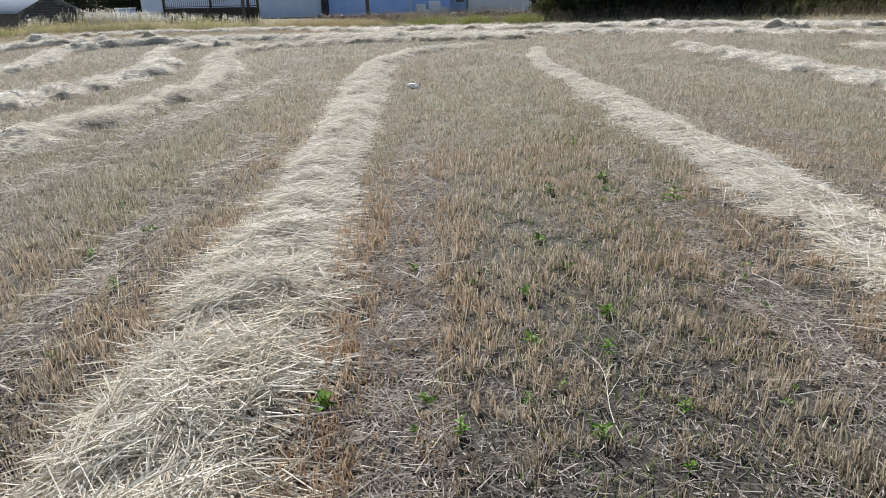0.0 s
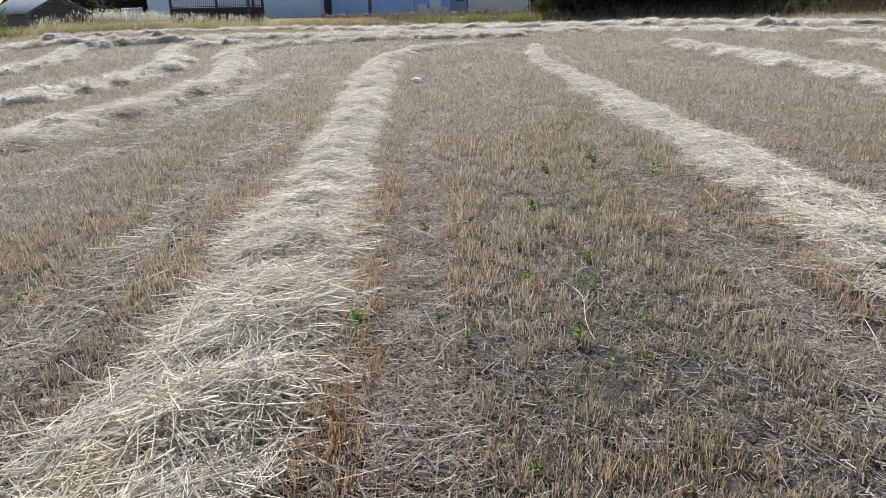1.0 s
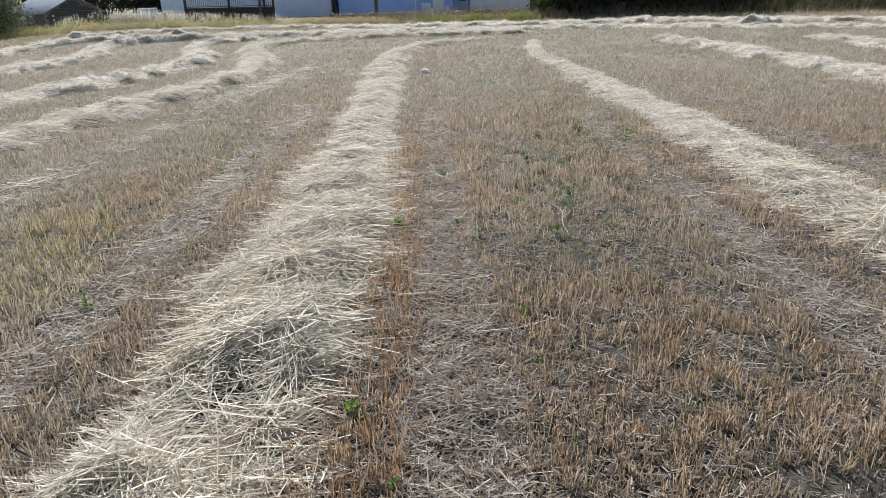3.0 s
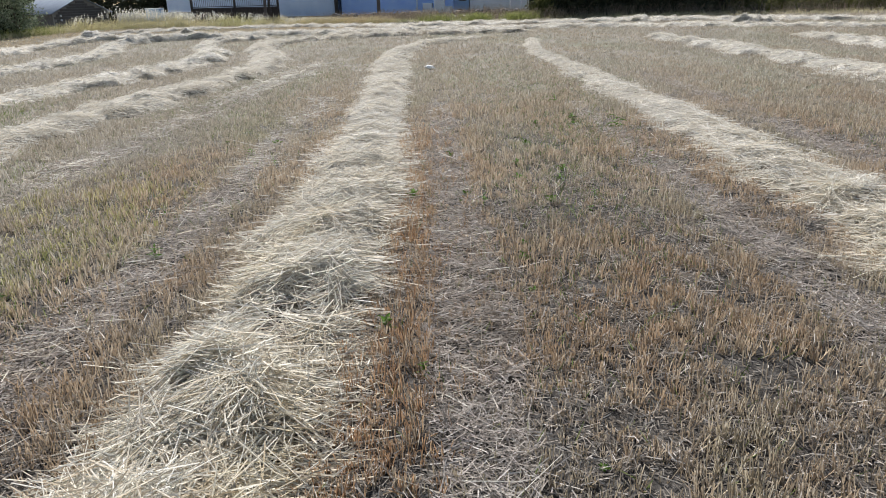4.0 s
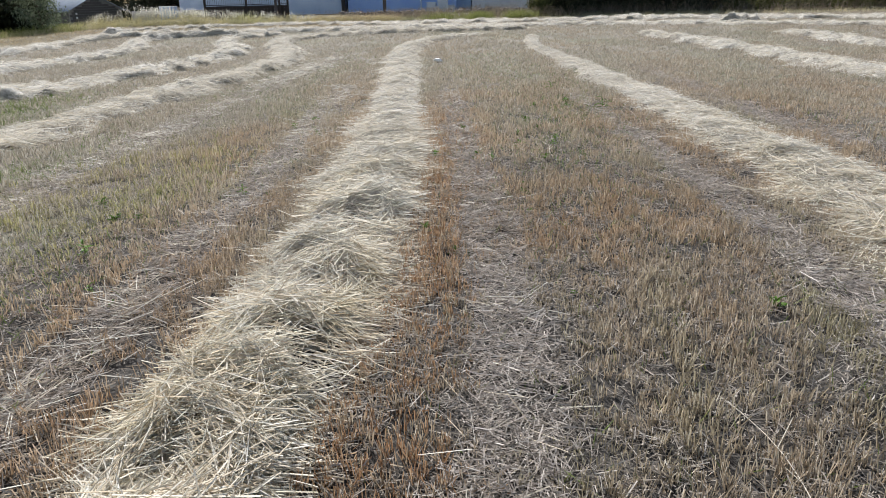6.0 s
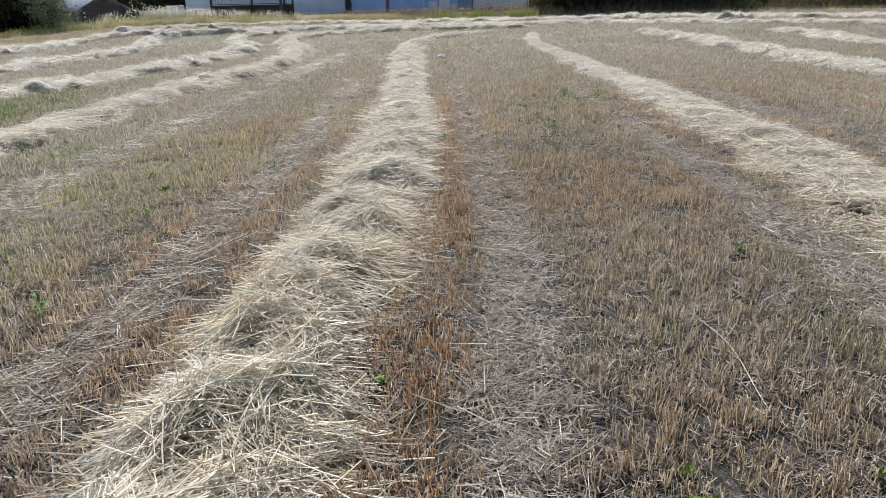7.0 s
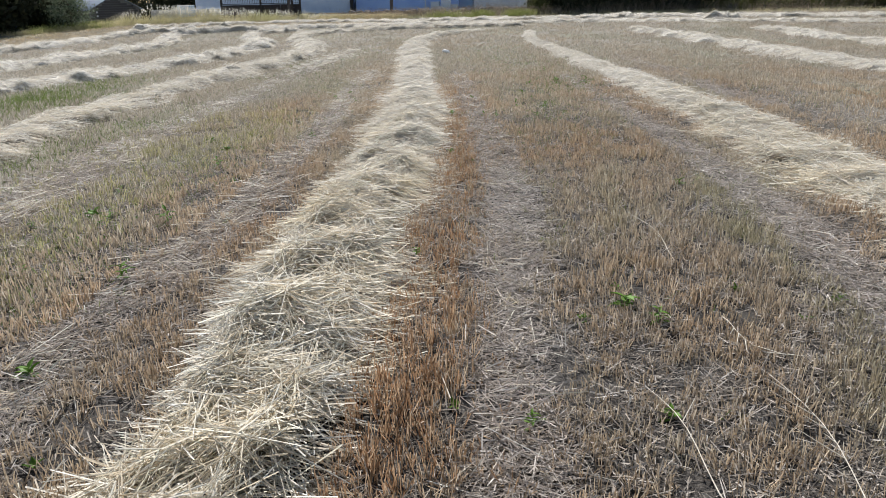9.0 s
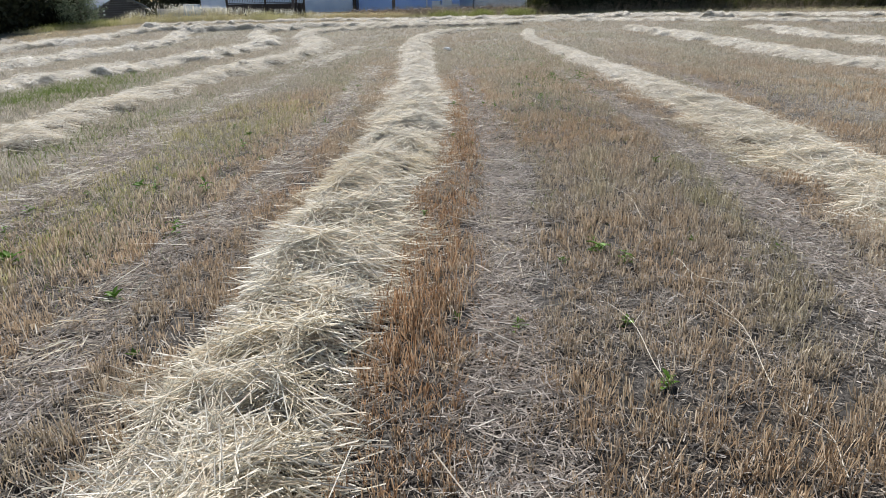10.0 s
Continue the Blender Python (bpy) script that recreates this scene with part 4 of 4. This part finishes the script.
# ---------- trees and bushes ----------
def limb(p, d, length, r0, r1, seed):
    """A tapered, slightly crooked limb as a chain of short stalks; gives back its points."""
    rr = random.Random(seed)
    n = 5
    pts = [np.array(p, float)]
    dd = np.array(d, float)
    for i in range(n):
        dd = dd + np.array([rr.uniform(-.25, .25), rr.uniform(-.25, .25), rr.uniform(-.05, .15)])
        dd = dd / np.linalg.norm(dd)
        pts.append(pts[-1] + dd * length / n)
    return pts, [r0 + (r1 - r0) * i / n for i in range(n + 1)]


def leaf_cloud(centres, spread, n, size):
    """Many small leaves round the centres, thinner between them."""
    c = np.asarray(centres)
    k = rng.integers(0, len(c), n)
    p = c[k] + rng.normal(0, 1, (n, 3)) * spread
    p[:, 2] = np.maximum(p[:, 2], 0.05)
    a, b = unit(rng.normal(0, 1, (n, 3))), rng.normal(0, 1, (n, 3))
    b = unit(np.cross(a, b))
    s = size * rng.uniform(0.5, 1.3, n)[:, None]
    v = np.stack([p - a * s, p + b * s * 0.45, p + a * s, p - b * s * 0.45], 1).reshape(-1, 3)
    return v, np.arange(4 * n).reshape(n, 4)


def tree(name, x, y, height, width, leaf_mat, label, n_leaves, low=0.1, trunk_r=0.14, leaf=0.09, seed=1, category="tree", group="trees behind the field"):
    rr = random.Random(seed)
    ob = thing(name, x, y, gz(x, y) - 0.05, label, category, group, rr.uniform(0, 360))
    bm = bmesh.new()
    trunk, radii = limb((0, 0, 0), (0, 0, 1), height * 0.75, trunk_r, trunk_r * 0.25, seed)
    tube(bm, trunk, radii)
    tips = [trunk[-1] + np.array([0, 0, height * .12])]
    for i in range(16):
        t = low + (0.95 - low) * i / 15
        base = trunk[0] + (trunk[-1] - trunk[0]) * t
        j = min(int(t * 5), 4)
        base = trunk[j] + (trunk[j + 1] - trunk[j]) * (t * 5 - j)
        az = i * 2.4 + rr.uniform(-.4, .4)
        reach = width * 0.5 * (0.65 + 0.35 * math.sin(3.14 * min(t + 0.25, 1))) * rr.uniform(.75, 1.1)
        pts, rad = limb(base, (math.cos(az), math.sin(az), 0.25), reach, trunk_r * (0.45 - 0.3 * t), 0.012, seed * 31 + i)
        tube(bm, pts, rad, 5)
        pts = [q - np.array([0, 0, 0.12 * reach * (k / 5) ** 2]) for k, q in enumerate(pts)]
        tips += [pts[1], pts[2], pts[3], pts[4], pts[5], pts[5] + np.array([rr.uniform(-.3, .3), rr.uniform(-.3, .3), rr.uniform(-.5, .2)])]
    part("trunk", bm, BARK, ob)
    v, f = leaf_cloud(tips, width * 0.085, n_leaves, leaf)
    part("crown", mesh_from("crown", v, f), leaf_mat, ob)
    return ob


# the dark row of trees
for _i, (_x, _y, _h, _w) in enumerate([(3.6, 46.6, 4.6, 3.8), (6.0, 47.2, 5.2, 4.4), (8.6, 46.8, 5.0, 4.2), (11.0, 47.3, 5.4, 4.6), (13.0, 47.0, 4.6, 3.6),
                                       (4.4, 49.4, 5.2, 4.4), (7.2, 49.5, 5.6, 5.0), (10.2, 49.8, 5.6, 5.0), (13.0, 49.6, 5.2, 4.4)]):
    tree("hedge_tree", _x, _y, _h, _w, DARK_LEAF, "dense dark green tree with foliage down to the ground", 6000 if _i < 5 else 3000, 0.0, 0.15, 0.18 if _i < 5 else 0.3, 40 + _i)
for _i, (_x, _y, _h, _w) in enumerate([(16.5, 50.5, 5.0, 5), (20, 51.0, 5.0, 5), (24, 50, 5.0, 5), (28, 48.5, 5.0, 5)]):
    tree("hedge_tree", _x, _y, _h, _w, DARK_LEAF if _i % 2 else OLIVE_LEAF, "shaded leafy tree behind the scrub", 3600, 0.0, 0.15, 0.28, 50 + _i)
for _i, (_x, _y, _h, _w, _m) in enumerate([(2.0, 45.0, 1.5, 1.7, OLIVE_LEAF), (15.2, 46.0, 1.9, 2.4, OLIVE_LEAF), (17.6, 46.6, 1.4, 2.6, BRIGHT_LEAF), (20.2, 46.2, 1.4, 3.0, OLIVE_LEAF), (23.0, 45.8, 1.7, 3.0, BRIGHT_LEAF), (25.6, 45.0, 1.8, 3.0, OLIVE_LEAF), (28.0, 44.0, 1.8, 3.0, DARK_LEAF)]):
    tree("bush", _x, _y, _h, _w, _m, "low scrubby bush beside the field edge", 2600, 0.0, 0.05, 0.1, 60 + _i, "bush", "bushes along the edge")
# the far woods that close the view behind the houses
_c = np.stack([rng.uniform(-95, 60, 700), rng.uniform(88, 96, 700), 0.6 + rng.random(700) ** 1.8 * 8], 1)
_v, _f = leaf_cloud(_c, 1.3, 16000, 0.5)
tagged(part("far_woods", mesh_from("far_woods", _v, _f), DARK_LEAF), "dark green woods far behind the houses", "woods", kind="stuff")
# the trees beside the field, and behind the shed
for _i, (_x, _y, _h, _w) in enumerate([(-33.6, 30.5, 5.5, 5.5), (-34.2, 35.0, 6.0, 6.0), (-34.0, 39.6, 4.5, 4.0), (-37.5, 28.5, 6.0, 6.0), (-38.5, 34, 6, 6), (-37.8, 40.5, 5.5, 5.5), (-32.2, 26.0, 4.5, 4.5)]):
    tree("shade_tree", _x, _y, _h, _w, DARK_LEAF, "large dark shade tree at the side of the field", 5800, 0.0, 0.22, 0.21, 80 + _i)
tree("willow_bush", -30.9, 38.0, 4.3, 3.2, SILVER_LEAF, "silvery green willow bush beside the verge", 4600, 0.02, 0.07, 0.085, 90, "bush", "bushes along the edge")
tree("young_tree", -32.6, 41.5, 3.6, 1.9, OLIVE_LEAF, "slender young tree with light green leaves", 1500, 0.2, 0.05, 0.07, 91)
for _i, (_x, _y, _h, _w) in enumerate([(-35.5, 62.5, 6, 5.5), (-32.0, 60, 6, 5.0), (-44, 70, 7, 7), (-24, 70, 7, 7), (-2, 66, 7, 6), (2.5, 62, 6, 5.5)]):
    tree("yard_tree", _x, _y, _h, _w, DARK_LEAF, "dark leafy tree behind the yard wall", 3500, 0.0, 0.2, 0.2, 95 + _i)



# ---------- the shed ----------
def shed():
    x0, x1, y0, y1 = -41.7, -36.6, 58.0, 65.0
    base = gz(-39, 58) - 0.1
    eave, ridge, mid = 1.75, 3.0, -39.15
    ob = thing("block_shed", 0, 0, 0, "old grey block shed with a zinc sheet gable roof", "shed")
    wall = part("wall", prism([(x0, base), (x1, base), (x1, eave), (mid, ridge), (x0, eave)], y0, y0 + 0.2), MORTAR, ob, "coursed grey block gable wall")
    for xa in (x0 + 0.1, x1 - 0.1):
        part("wall", box(0.2, y1 - y0 - 0.4, eave - base, (xa, (y0 + y1) / 2, base)), BLOCK, ob)
    part("wall", prism([(x0, base), (x1, base), (x1, eave), (mid, ridge), (x0, eave)], y1 - 0.2, y1), BLOCK, ob)
    # blocks of the gable wall
    bw, bh = 0.43, 0.215
    bm = box(bw - 0.02, 0.05, bh - 0.02, (0, 0, 0), 0.006)
    full = bpy.data.meshes.new("block")
    bm.to_mesh(full)
    bm.free()
    full.materials.append(BLOCK)
    row, z = 0, base
    while z + bh < ridge:
        lim = lambda zz: ((x0, x1) if zz < eave else (x0 + (zz - eave) / (ridge - eave) * (mid - x0), x1 - (zz - eave) / (ridge - eave) * (x1 - mid)))
        a, b = lim(z + bh)
        x = x0 + (0.5 * bw if row % 2 else 0)
        while x < x1:
            if x >= a and x + bw <= b:
                o = part("block", full, BLOCK, wall)
                o.location = (x + bw / 2, y0 - 0.012 + rnd.uniform(-.006, .006), z)
            x += bw
        z += bh
        row += 1
    # corrugated roof sheets on the two slopes
    for sgn, xe in ((-1, x0 - 0.35), (1, x1 + 0.35)):
        slope = (ridge - eave) / abs(mid - (x0 if sgn < 0 else x1))
        ze = ridge - slope * abs(xe - mid) + 0.05
        ny = 120
        ys = np.linspace(y0 - 0.35, y1 + 0.3, ny)
        rows = []
        for t in (0, 1):
            for k in (0, 1):
                xx, zz = (mid, ridge + 0.06) if t == 0 else (xe, ze)
                rows.append(np.stack([np.full(ny, xx), ys, zz + 0.02 * np.sin(ys * 38) - 0.012 * k], 1))
        v = np.concatenate([rows[0], rows[2], rows[1], rows[3]])
        i = np.arange(ny - 1)[:, None]
        top = np.concatenate([i, i + 1, i + ny + 1, i + ny], 1)
        edge = np.concatenate([i + ny, i + ny + 1, i + 3 * ny + 1, i + 3 * ny], 1)
        ends = np.array([[0, ny, 3 * ny, 2 * ny], [ny - 1, 2 * ny - 1, 4 * ny - 1, 3 * ny - 1]])
        part("roof", mesh_from("roof", v, np.concatenate([top, top + 2 * ny, edge, ends])), SHEET_METAL, ob, "corrugated zinc roof sheet")
    for z in (1.45, 1.1):
        bm = bmesh.new()
        bmesh.ops.create_uvsphere(bm, u_segments=10, v_segments=6, radius=0.1)
        o = part("insulator", bm, WHITE_PAINT, ob, "white porcelain insulator")
        o.location = (-41.1, y0 - 0.1, z)

    c = Matrix.Translation((mid, y0, 0))
    ob.matrix_world = c @ pose(0, 0, 0, 0, 0, 60) @ c.inverted()


shed()


def wall_block(name, x0, x1, y0, y1, z1, mat, label, roof_mat, pitch=0.9, openings=(), ground=None):
    """A low house: four walls, a gable roof along x, and doors or windows in the wall that faces the field."""
    base = (gz((x0 + x1) / 2, y0) if ground is None else ground) - 0.1
    ob = thing(name, 0, 0, 0, label, "house", "houses behind the field")
    # the wall towards the field, built round its openings
    edges = sorted([(a, b, lo, hi) for a, b, lo, hi, _k in openings])
    x = x0
    for a, b, lo, hi in edges + [(x1, x1, 0, 0)]:
        if a > x:
            part("wall", box(a - x, 0.25, z1 - base, ((a + x) / 2, y0 + 0.125, base)), mat, ob)
        if b > a:
            if lo > base:
                part("wall", box(b - a, 0.25, lo - base, ((a + b) / 2, y0 + 0.125, base)), mat, ob)
            part("wall", box(b - a, 0.25, z1 - hi, ((a + b) / 2, y0 + 0.125, hi)), mat, ob)
        x = b
    for a, b, lo, hi, kind in openings:
        w = part(kind, box(b - a - 0.02, 0.05, hi - lo - 0.02, ((a + b) / 2, y0 + 0.16, lo + 0.01)), DARK_GLASS if kind == "window" else DARK_WOOD, ob)
        if kind == "window":
            for xa in (a + 0.03, (a + b) / 2, b - 0.03):
                part("frame", box(0.06, 0.06, hi - lo - 0.02, (xa, y0 + 0.12, lo + 0.01)), WHITE_PAINT, w)
            part("sill", box(b - a + 0.1, 0.2, 0.05, ((a + b) / 2, y0 - 0.03, lo - 0.05)), CONCRETE, w)
    for xa in (x0 + 0.125, x1 - 0.125):
        part("wall", box(0.25, y1 - y0 - 0.5, z1 - base, (xa, (y0 + y1) / 2, base)), mat, ob)
    part("wall", box(x1 - x0, 0.25, z1 - base, ((x0 + x1) / 2, y1 - 0.125, base)), mat, ob)
    ym = (y0 + y1) / 2
    for ya in (y0 - 0.35, y1 + 0.35):
        bm = bmesh.new()
        vs = [bm.verts.new(c) for c in ((x0 - .3, ya, z1), (x1 + .3, ya, z1), (x1 + .3, ym, z1 + pitch), (x0 - .3, ym, z1 + pitch))]
        bm.faces.new(vs)
        bmesh.ops.recalc_face_normals(bm, faces=bm.faces[:])
        bmesh.ops.solidify(bm, geom=bm.faces[:], thickness=-0.1)
        part("roof", bm, roof_mat, ob)
    for xa in (x0 + 0.12, x1 - 0.12):
        bm = prism([(y0, z1), (y1, z1), (ym, z1 + pitch - 0.1)], -0.1, 0.1)
        o = part("gable", bm, mat, ob)
        o.matrix_local = pose(xa, 0, 0, 0, 0, 90)
    return ob


wall_block("farmhouse", -19.2, -14.85, 55.0, 62.0, 3.6, WHITEWASH_SHADE_BLUE, "whitewashed single-storey farmhouse with a clay roof", ROOF_TILE)
wall_block("long_barn", -14.4, -5.0, 55.6, 63.0, 3.9, PALE_BLUE, "long pale blue barn with a plain shaded wall", SHEET_METAL, 1.2,
           [(-8.3, -7.4, 2.3, 3.1, "window"), (-13.2, -12.2, 2.3, 3.1, "window")])
wall_block("side_house", -29.9, -26.2, 56.0, 62.0, 3.4, WHITEWASH_SHADE_BLUE, "small pale house beside the railed terrace", ROOF_TILE)


def downpipe(x, y, label, mat, r, h):
    ob = thing("wall_post", x, y, gz(x, y) - 0.1, label, "post", "posts by the walls")
    part("shaft", pole_bm(r, r, h, (0, 0, 0), 10), mat, ob)
    part("cap", pole_bm(r * 1.25, r * 1.1, 0.06, (0, 0, h), 10), mat, ob)


downpipe(-14.6, 54.7, "dark brown wooden post at the house corner", DARK_WOOD, 0.16, 3.2)
downpipe(-7.95, 55.2, "thin white pipe standing by the barn wall", WHITE_PAINT, 0.06, 3.0)


def utility_pole(x, y, r, h, label, lean):
    ob = thing("utility_pole", x, y, gz(x, y) - 0.2, label, "pole", "wooden poles")
    part("shaft", pole_bm(r, r * 0.72, h, (0, 0, 0), 12), GREY_WOOD, ob)
    o = part("crossarm", box(1.3, 0.1, 0.1, (0, 0.12, h - 0.6), 0.01), GREY_WOOD, ob)
    for k in (-0.55, 0.55):
        part("insulator", pole_bm(0.045, 0.03, 0.12, (k, 0.12, h - 0.5), 8), WHITE_PAINT, o)
    ob.matrix_world = pose(x, y, gz(x, y) - 0.2, 0, lean, 0)


utility_pole(-9.95, 48.8, 0.14, 7.0, "brown wooden utility pole rising from the verge", 0.5)
utility_pole(-18.2, 47.6, 0.12, 6.5, "weathered grey wooden pole at the verge", 1.5)


# ---------- railed terrace ----------
def terrace():
    x0, x1, y = -24.4, -17.65, 49.0
    base = gz(-21, 49)
    ob = thing("terrace_fence", 0, 0, 0, "dark boarded terrace fence with an iron railing above", "fence")
    n = 24
    for i in range(n):
        w = (x1 - x0) / n
        part("board", box(w - 0.012, 0.04, 1.88 - base + 0.1, (x0 + w * (i + 0.5), y + rnd.uniform(-.006, .006), base - 0.1), 0.004), DARK_WOOD, ob)
    for xa in (x0, -21.0, -18.3, x1 + 0.02):
        part("post", box(0.14, 0.14, 2.75 - base, (xa, y - 0.1, base - 0.1), 0.008), DARK_WOOD, ob)
    for z in (1.93, 2.5):
        part("rail", box(x1 - x0, 0.05, 0.05, ((x0 + x1) / 2, y, z), 0.005), BLACK, ob)
    for i in range(46):
        part("baluster", box(0.022, 0.022, 0.52, (x0 + (x1 - x0) * (i + 0.5) / 46, y, 1.98)), BLACK, ob)
    # the bright wall behind the railing
    wall = tagged(part("terrace_wall", box(7.6, 0.22, 2.6, (-22.3, 55.2, gz(-22, 55) - 0.1)), WHITEWASH_SHADE_BLUE), "pale rendered wall behind the terrace railing", "wall", kind="structure")
    deck = tagged(part("terrace_floor", box(5.0, 3.4, 0.14, (-21.7, 50.9, base + 0.45), 0.01), CONCRETE), "grey concrete terrace floor", "floor", kind="structure")
    for xa in (-24.0, -19.4):
        for ya in (49.4, 52.4):
            part("pier", box(0.3, 0.3, 0.6, (xa, ya, base - 0.12), 0.01), CONCRETE, deck)
    return wall, deck


terrace()


# ---------- yard: low wall, crate, rubble, appliances ----------
tagged(part("yard_wall", box(6.4, 0.22, 1.6 - gz(-29, 52.2) + 0.9, (-29.2, 52.2, gz(-29, 52.2) - 0.9), 0.02), CONCRETE), "low grey concrete yard wall", "wall", kind="structure")


def crate(x, y, z, sx, sy, sz, mat, label, name="crate"):
    ob = thing(name, x, y, z, label, "box", "", rnd.uniform(-6, 6))
    part("body", box(sx, sy, sz, (0, 0, 0), 0.015), mat, ob)
    part("lid", box(sx + 0.03, sy + 0.03, 0.05, (0, 0, sz), 0.01), WHITE_PAINT, ob)
    for k in (-0.3, 0.3):
        part("batten", box(0.07, 0.03, sz - 0.02, (k * sx, -sy / 2 - 0.015, 0.0)), WHITE_PAINT, ob)


crate(-28.7, 51.4, gz(-28.7, 51.4), 1.15, 0.9, 0.95, BLUE_PAINT, "pale blue crate with a white lid beside the yard wall")
for _x, _s in ((-6.95, (.75, .6, .75)), (-6.0, (.85, .65, .95)), (-5.3, (.6, .6, .7)), (-6.5, (.5, .5, .4))):
    crate(_x, 54.4 - (_s[0] < .55) * .9, gz(_x, 54.4), *_s, WHITE_PAINT, "white discarded household appliance standing by the barn", "appliance")


def stone(x, y, s, seed):
    bm = bmesh.new()
    bmesh.ops.create_icosphere(bm, subdivisions=2, radius=1)
    off = Vector((seed * 3.1, seed * 1.7, 0))
    for v in bm.verts:
        v.co *= 1 + 0.35 * noise.noise(v.co * 1.3 + off)
        v.co = Vector((v.co.x * s, v.co.y * s * 0.85, v.co.z * s * 0.7))
    ob = part("boulder", bm, STONE)
    ob.location = (x, y, gz(x, y) + s * 0.4)
    ob.rotation_euler = (0, 0, seed)
    tagged(ob, "rough grey boulder in the rubble row", "stone", "rubble by the barn")


for _i in range(34):
    stone(-13.8 + _i * 0.2 + rnd.uniform(-.1, .1), 51.2 + rnd.uniform(-.5, .6), rnd.uniform(0.12, 0.3), _i)


for _i in range(16):
    stone(-4.6 + _i * 0.36 + rnd.uniform(-.15, .15), 51.8 + rnd.uniform(-.4, .4), rnd.uniform(0.14, 0.32), 40 + _i)


# ---------- white lorry with a box body ----------
def lorry(x, y):
    z = gz(x, y)
    ob = thing("lorry", x, y, z, "parked white lorry with a long box body", "lorry", "", 0)
    cargo = part("cargo_box", box(4.7, 2.2, 2.2, (2.0, 0, 0.55), 0.04), WHITE_PAINT, ob, "long white box body")
    for i in range(5):
        part("rib", box(0.06, 0.03, 2.1, (-0.2 + i * 1.1, -1.115, 0.6)), WHITE_PAINT, cargo)
    part("lower_rail", box(4.7, 0.05, 0.1, (2.0, -1.12, 0.62), 0.01), CONCRETE, cargo)
    cab = part("cab", prism([(-1.9, 0.45), (-0.45, 0.45), (-0.45, 2.2), (-1.35, 2.2), (-1.85, 1.35)], -1.0, 1.0), BLUE_PAINT, ob, "pale blue driver's cab")
    part("side_window", box(0.6, 0.03, 0.5, (-0.95, -1.012, 1.45)), DARK_GLASS, cab)
    part("windscreen", prism([(-1.90, 1.42), (-1.86, 1.42), (-1.40, 2.12), (-1.44, 2.12)], -0.85, 0.85), DARK_GLASS, cab)
    part("bumper", box(0.12, 2.0, 0.22, (-1.95, 0, 0.35), 0.02), CONCRETE, ob)
    part("chassis", box(5.9, 0.8, 0.2, (1.2, 0, 0.38)), BLACK, ob)
    for xa in (-1.2, 2.4, 3.5):
        for ya in (-0.92, 0.92):
            bm = bmesh.new()
            bmesh.ops.create_cone(bm, cap_ends=True, segments=20, radius1=0.42, radius2=0.42, depth=0.26, matrix=pose(xa, ya, 0.42, 90))
            bmesh.ops.bevel(bm, geom=[e for e in bm.edges if len(e.link_faces) == 2 and e.calc_face_angle(0) > 1], offset=0.04, segments=2, affect="EDGES")
            w = part("tyre", bm, BLACK, ob)
            bm = bmesh.new()
            bmesh.ops.create_cone(bm, cap_ends=True, segments=16, radius1=0.22, radius2=0.2, depth=0.28, matrix=pose(xa, ya, 0.42, 90))
            part("rim", bm, CONCRETE, w)


lorry(-3.3, 57.2)

for _x in (-0.3, 0.55, 1.1):
    downpipe(_x, 53.0, "thin white stake standing in the weeds", WHITE_PAINT, 0.04, 0.9)

# mound added for an unidentified pale patch below the shade trees, and stones by the bushes
bm = bmesh.new()
bmesh.ops.create_icosphere(bm, subdivisions=4, radius=1)
for v in bm.verts:
    k = 1 + 0.25 * noise.noise(v.co * 2.5)
    v.co = Vector((v.co.x * 2.6 * k, v.co.y * 1.2 * k, max(v.co.z * 0.85 * k, -0.3)))
ob = part("pale_mound", bm, BLUE_PAINT)
ob.location = (-38.5, 39.5, gz(-38.5, 39.5) + 0.25)
tagged(ob, "pale blue mound below the shade trees", "tarpaulin")
for _i, (_x, _y, _s) in enumerate([(17.0, 48.0, .6), (18.0, 48.3, .75), (19.0, 48.1, .6), (16.3, 48.2, .5)]):
    stone(_x, _y, _s, 50 + _i)
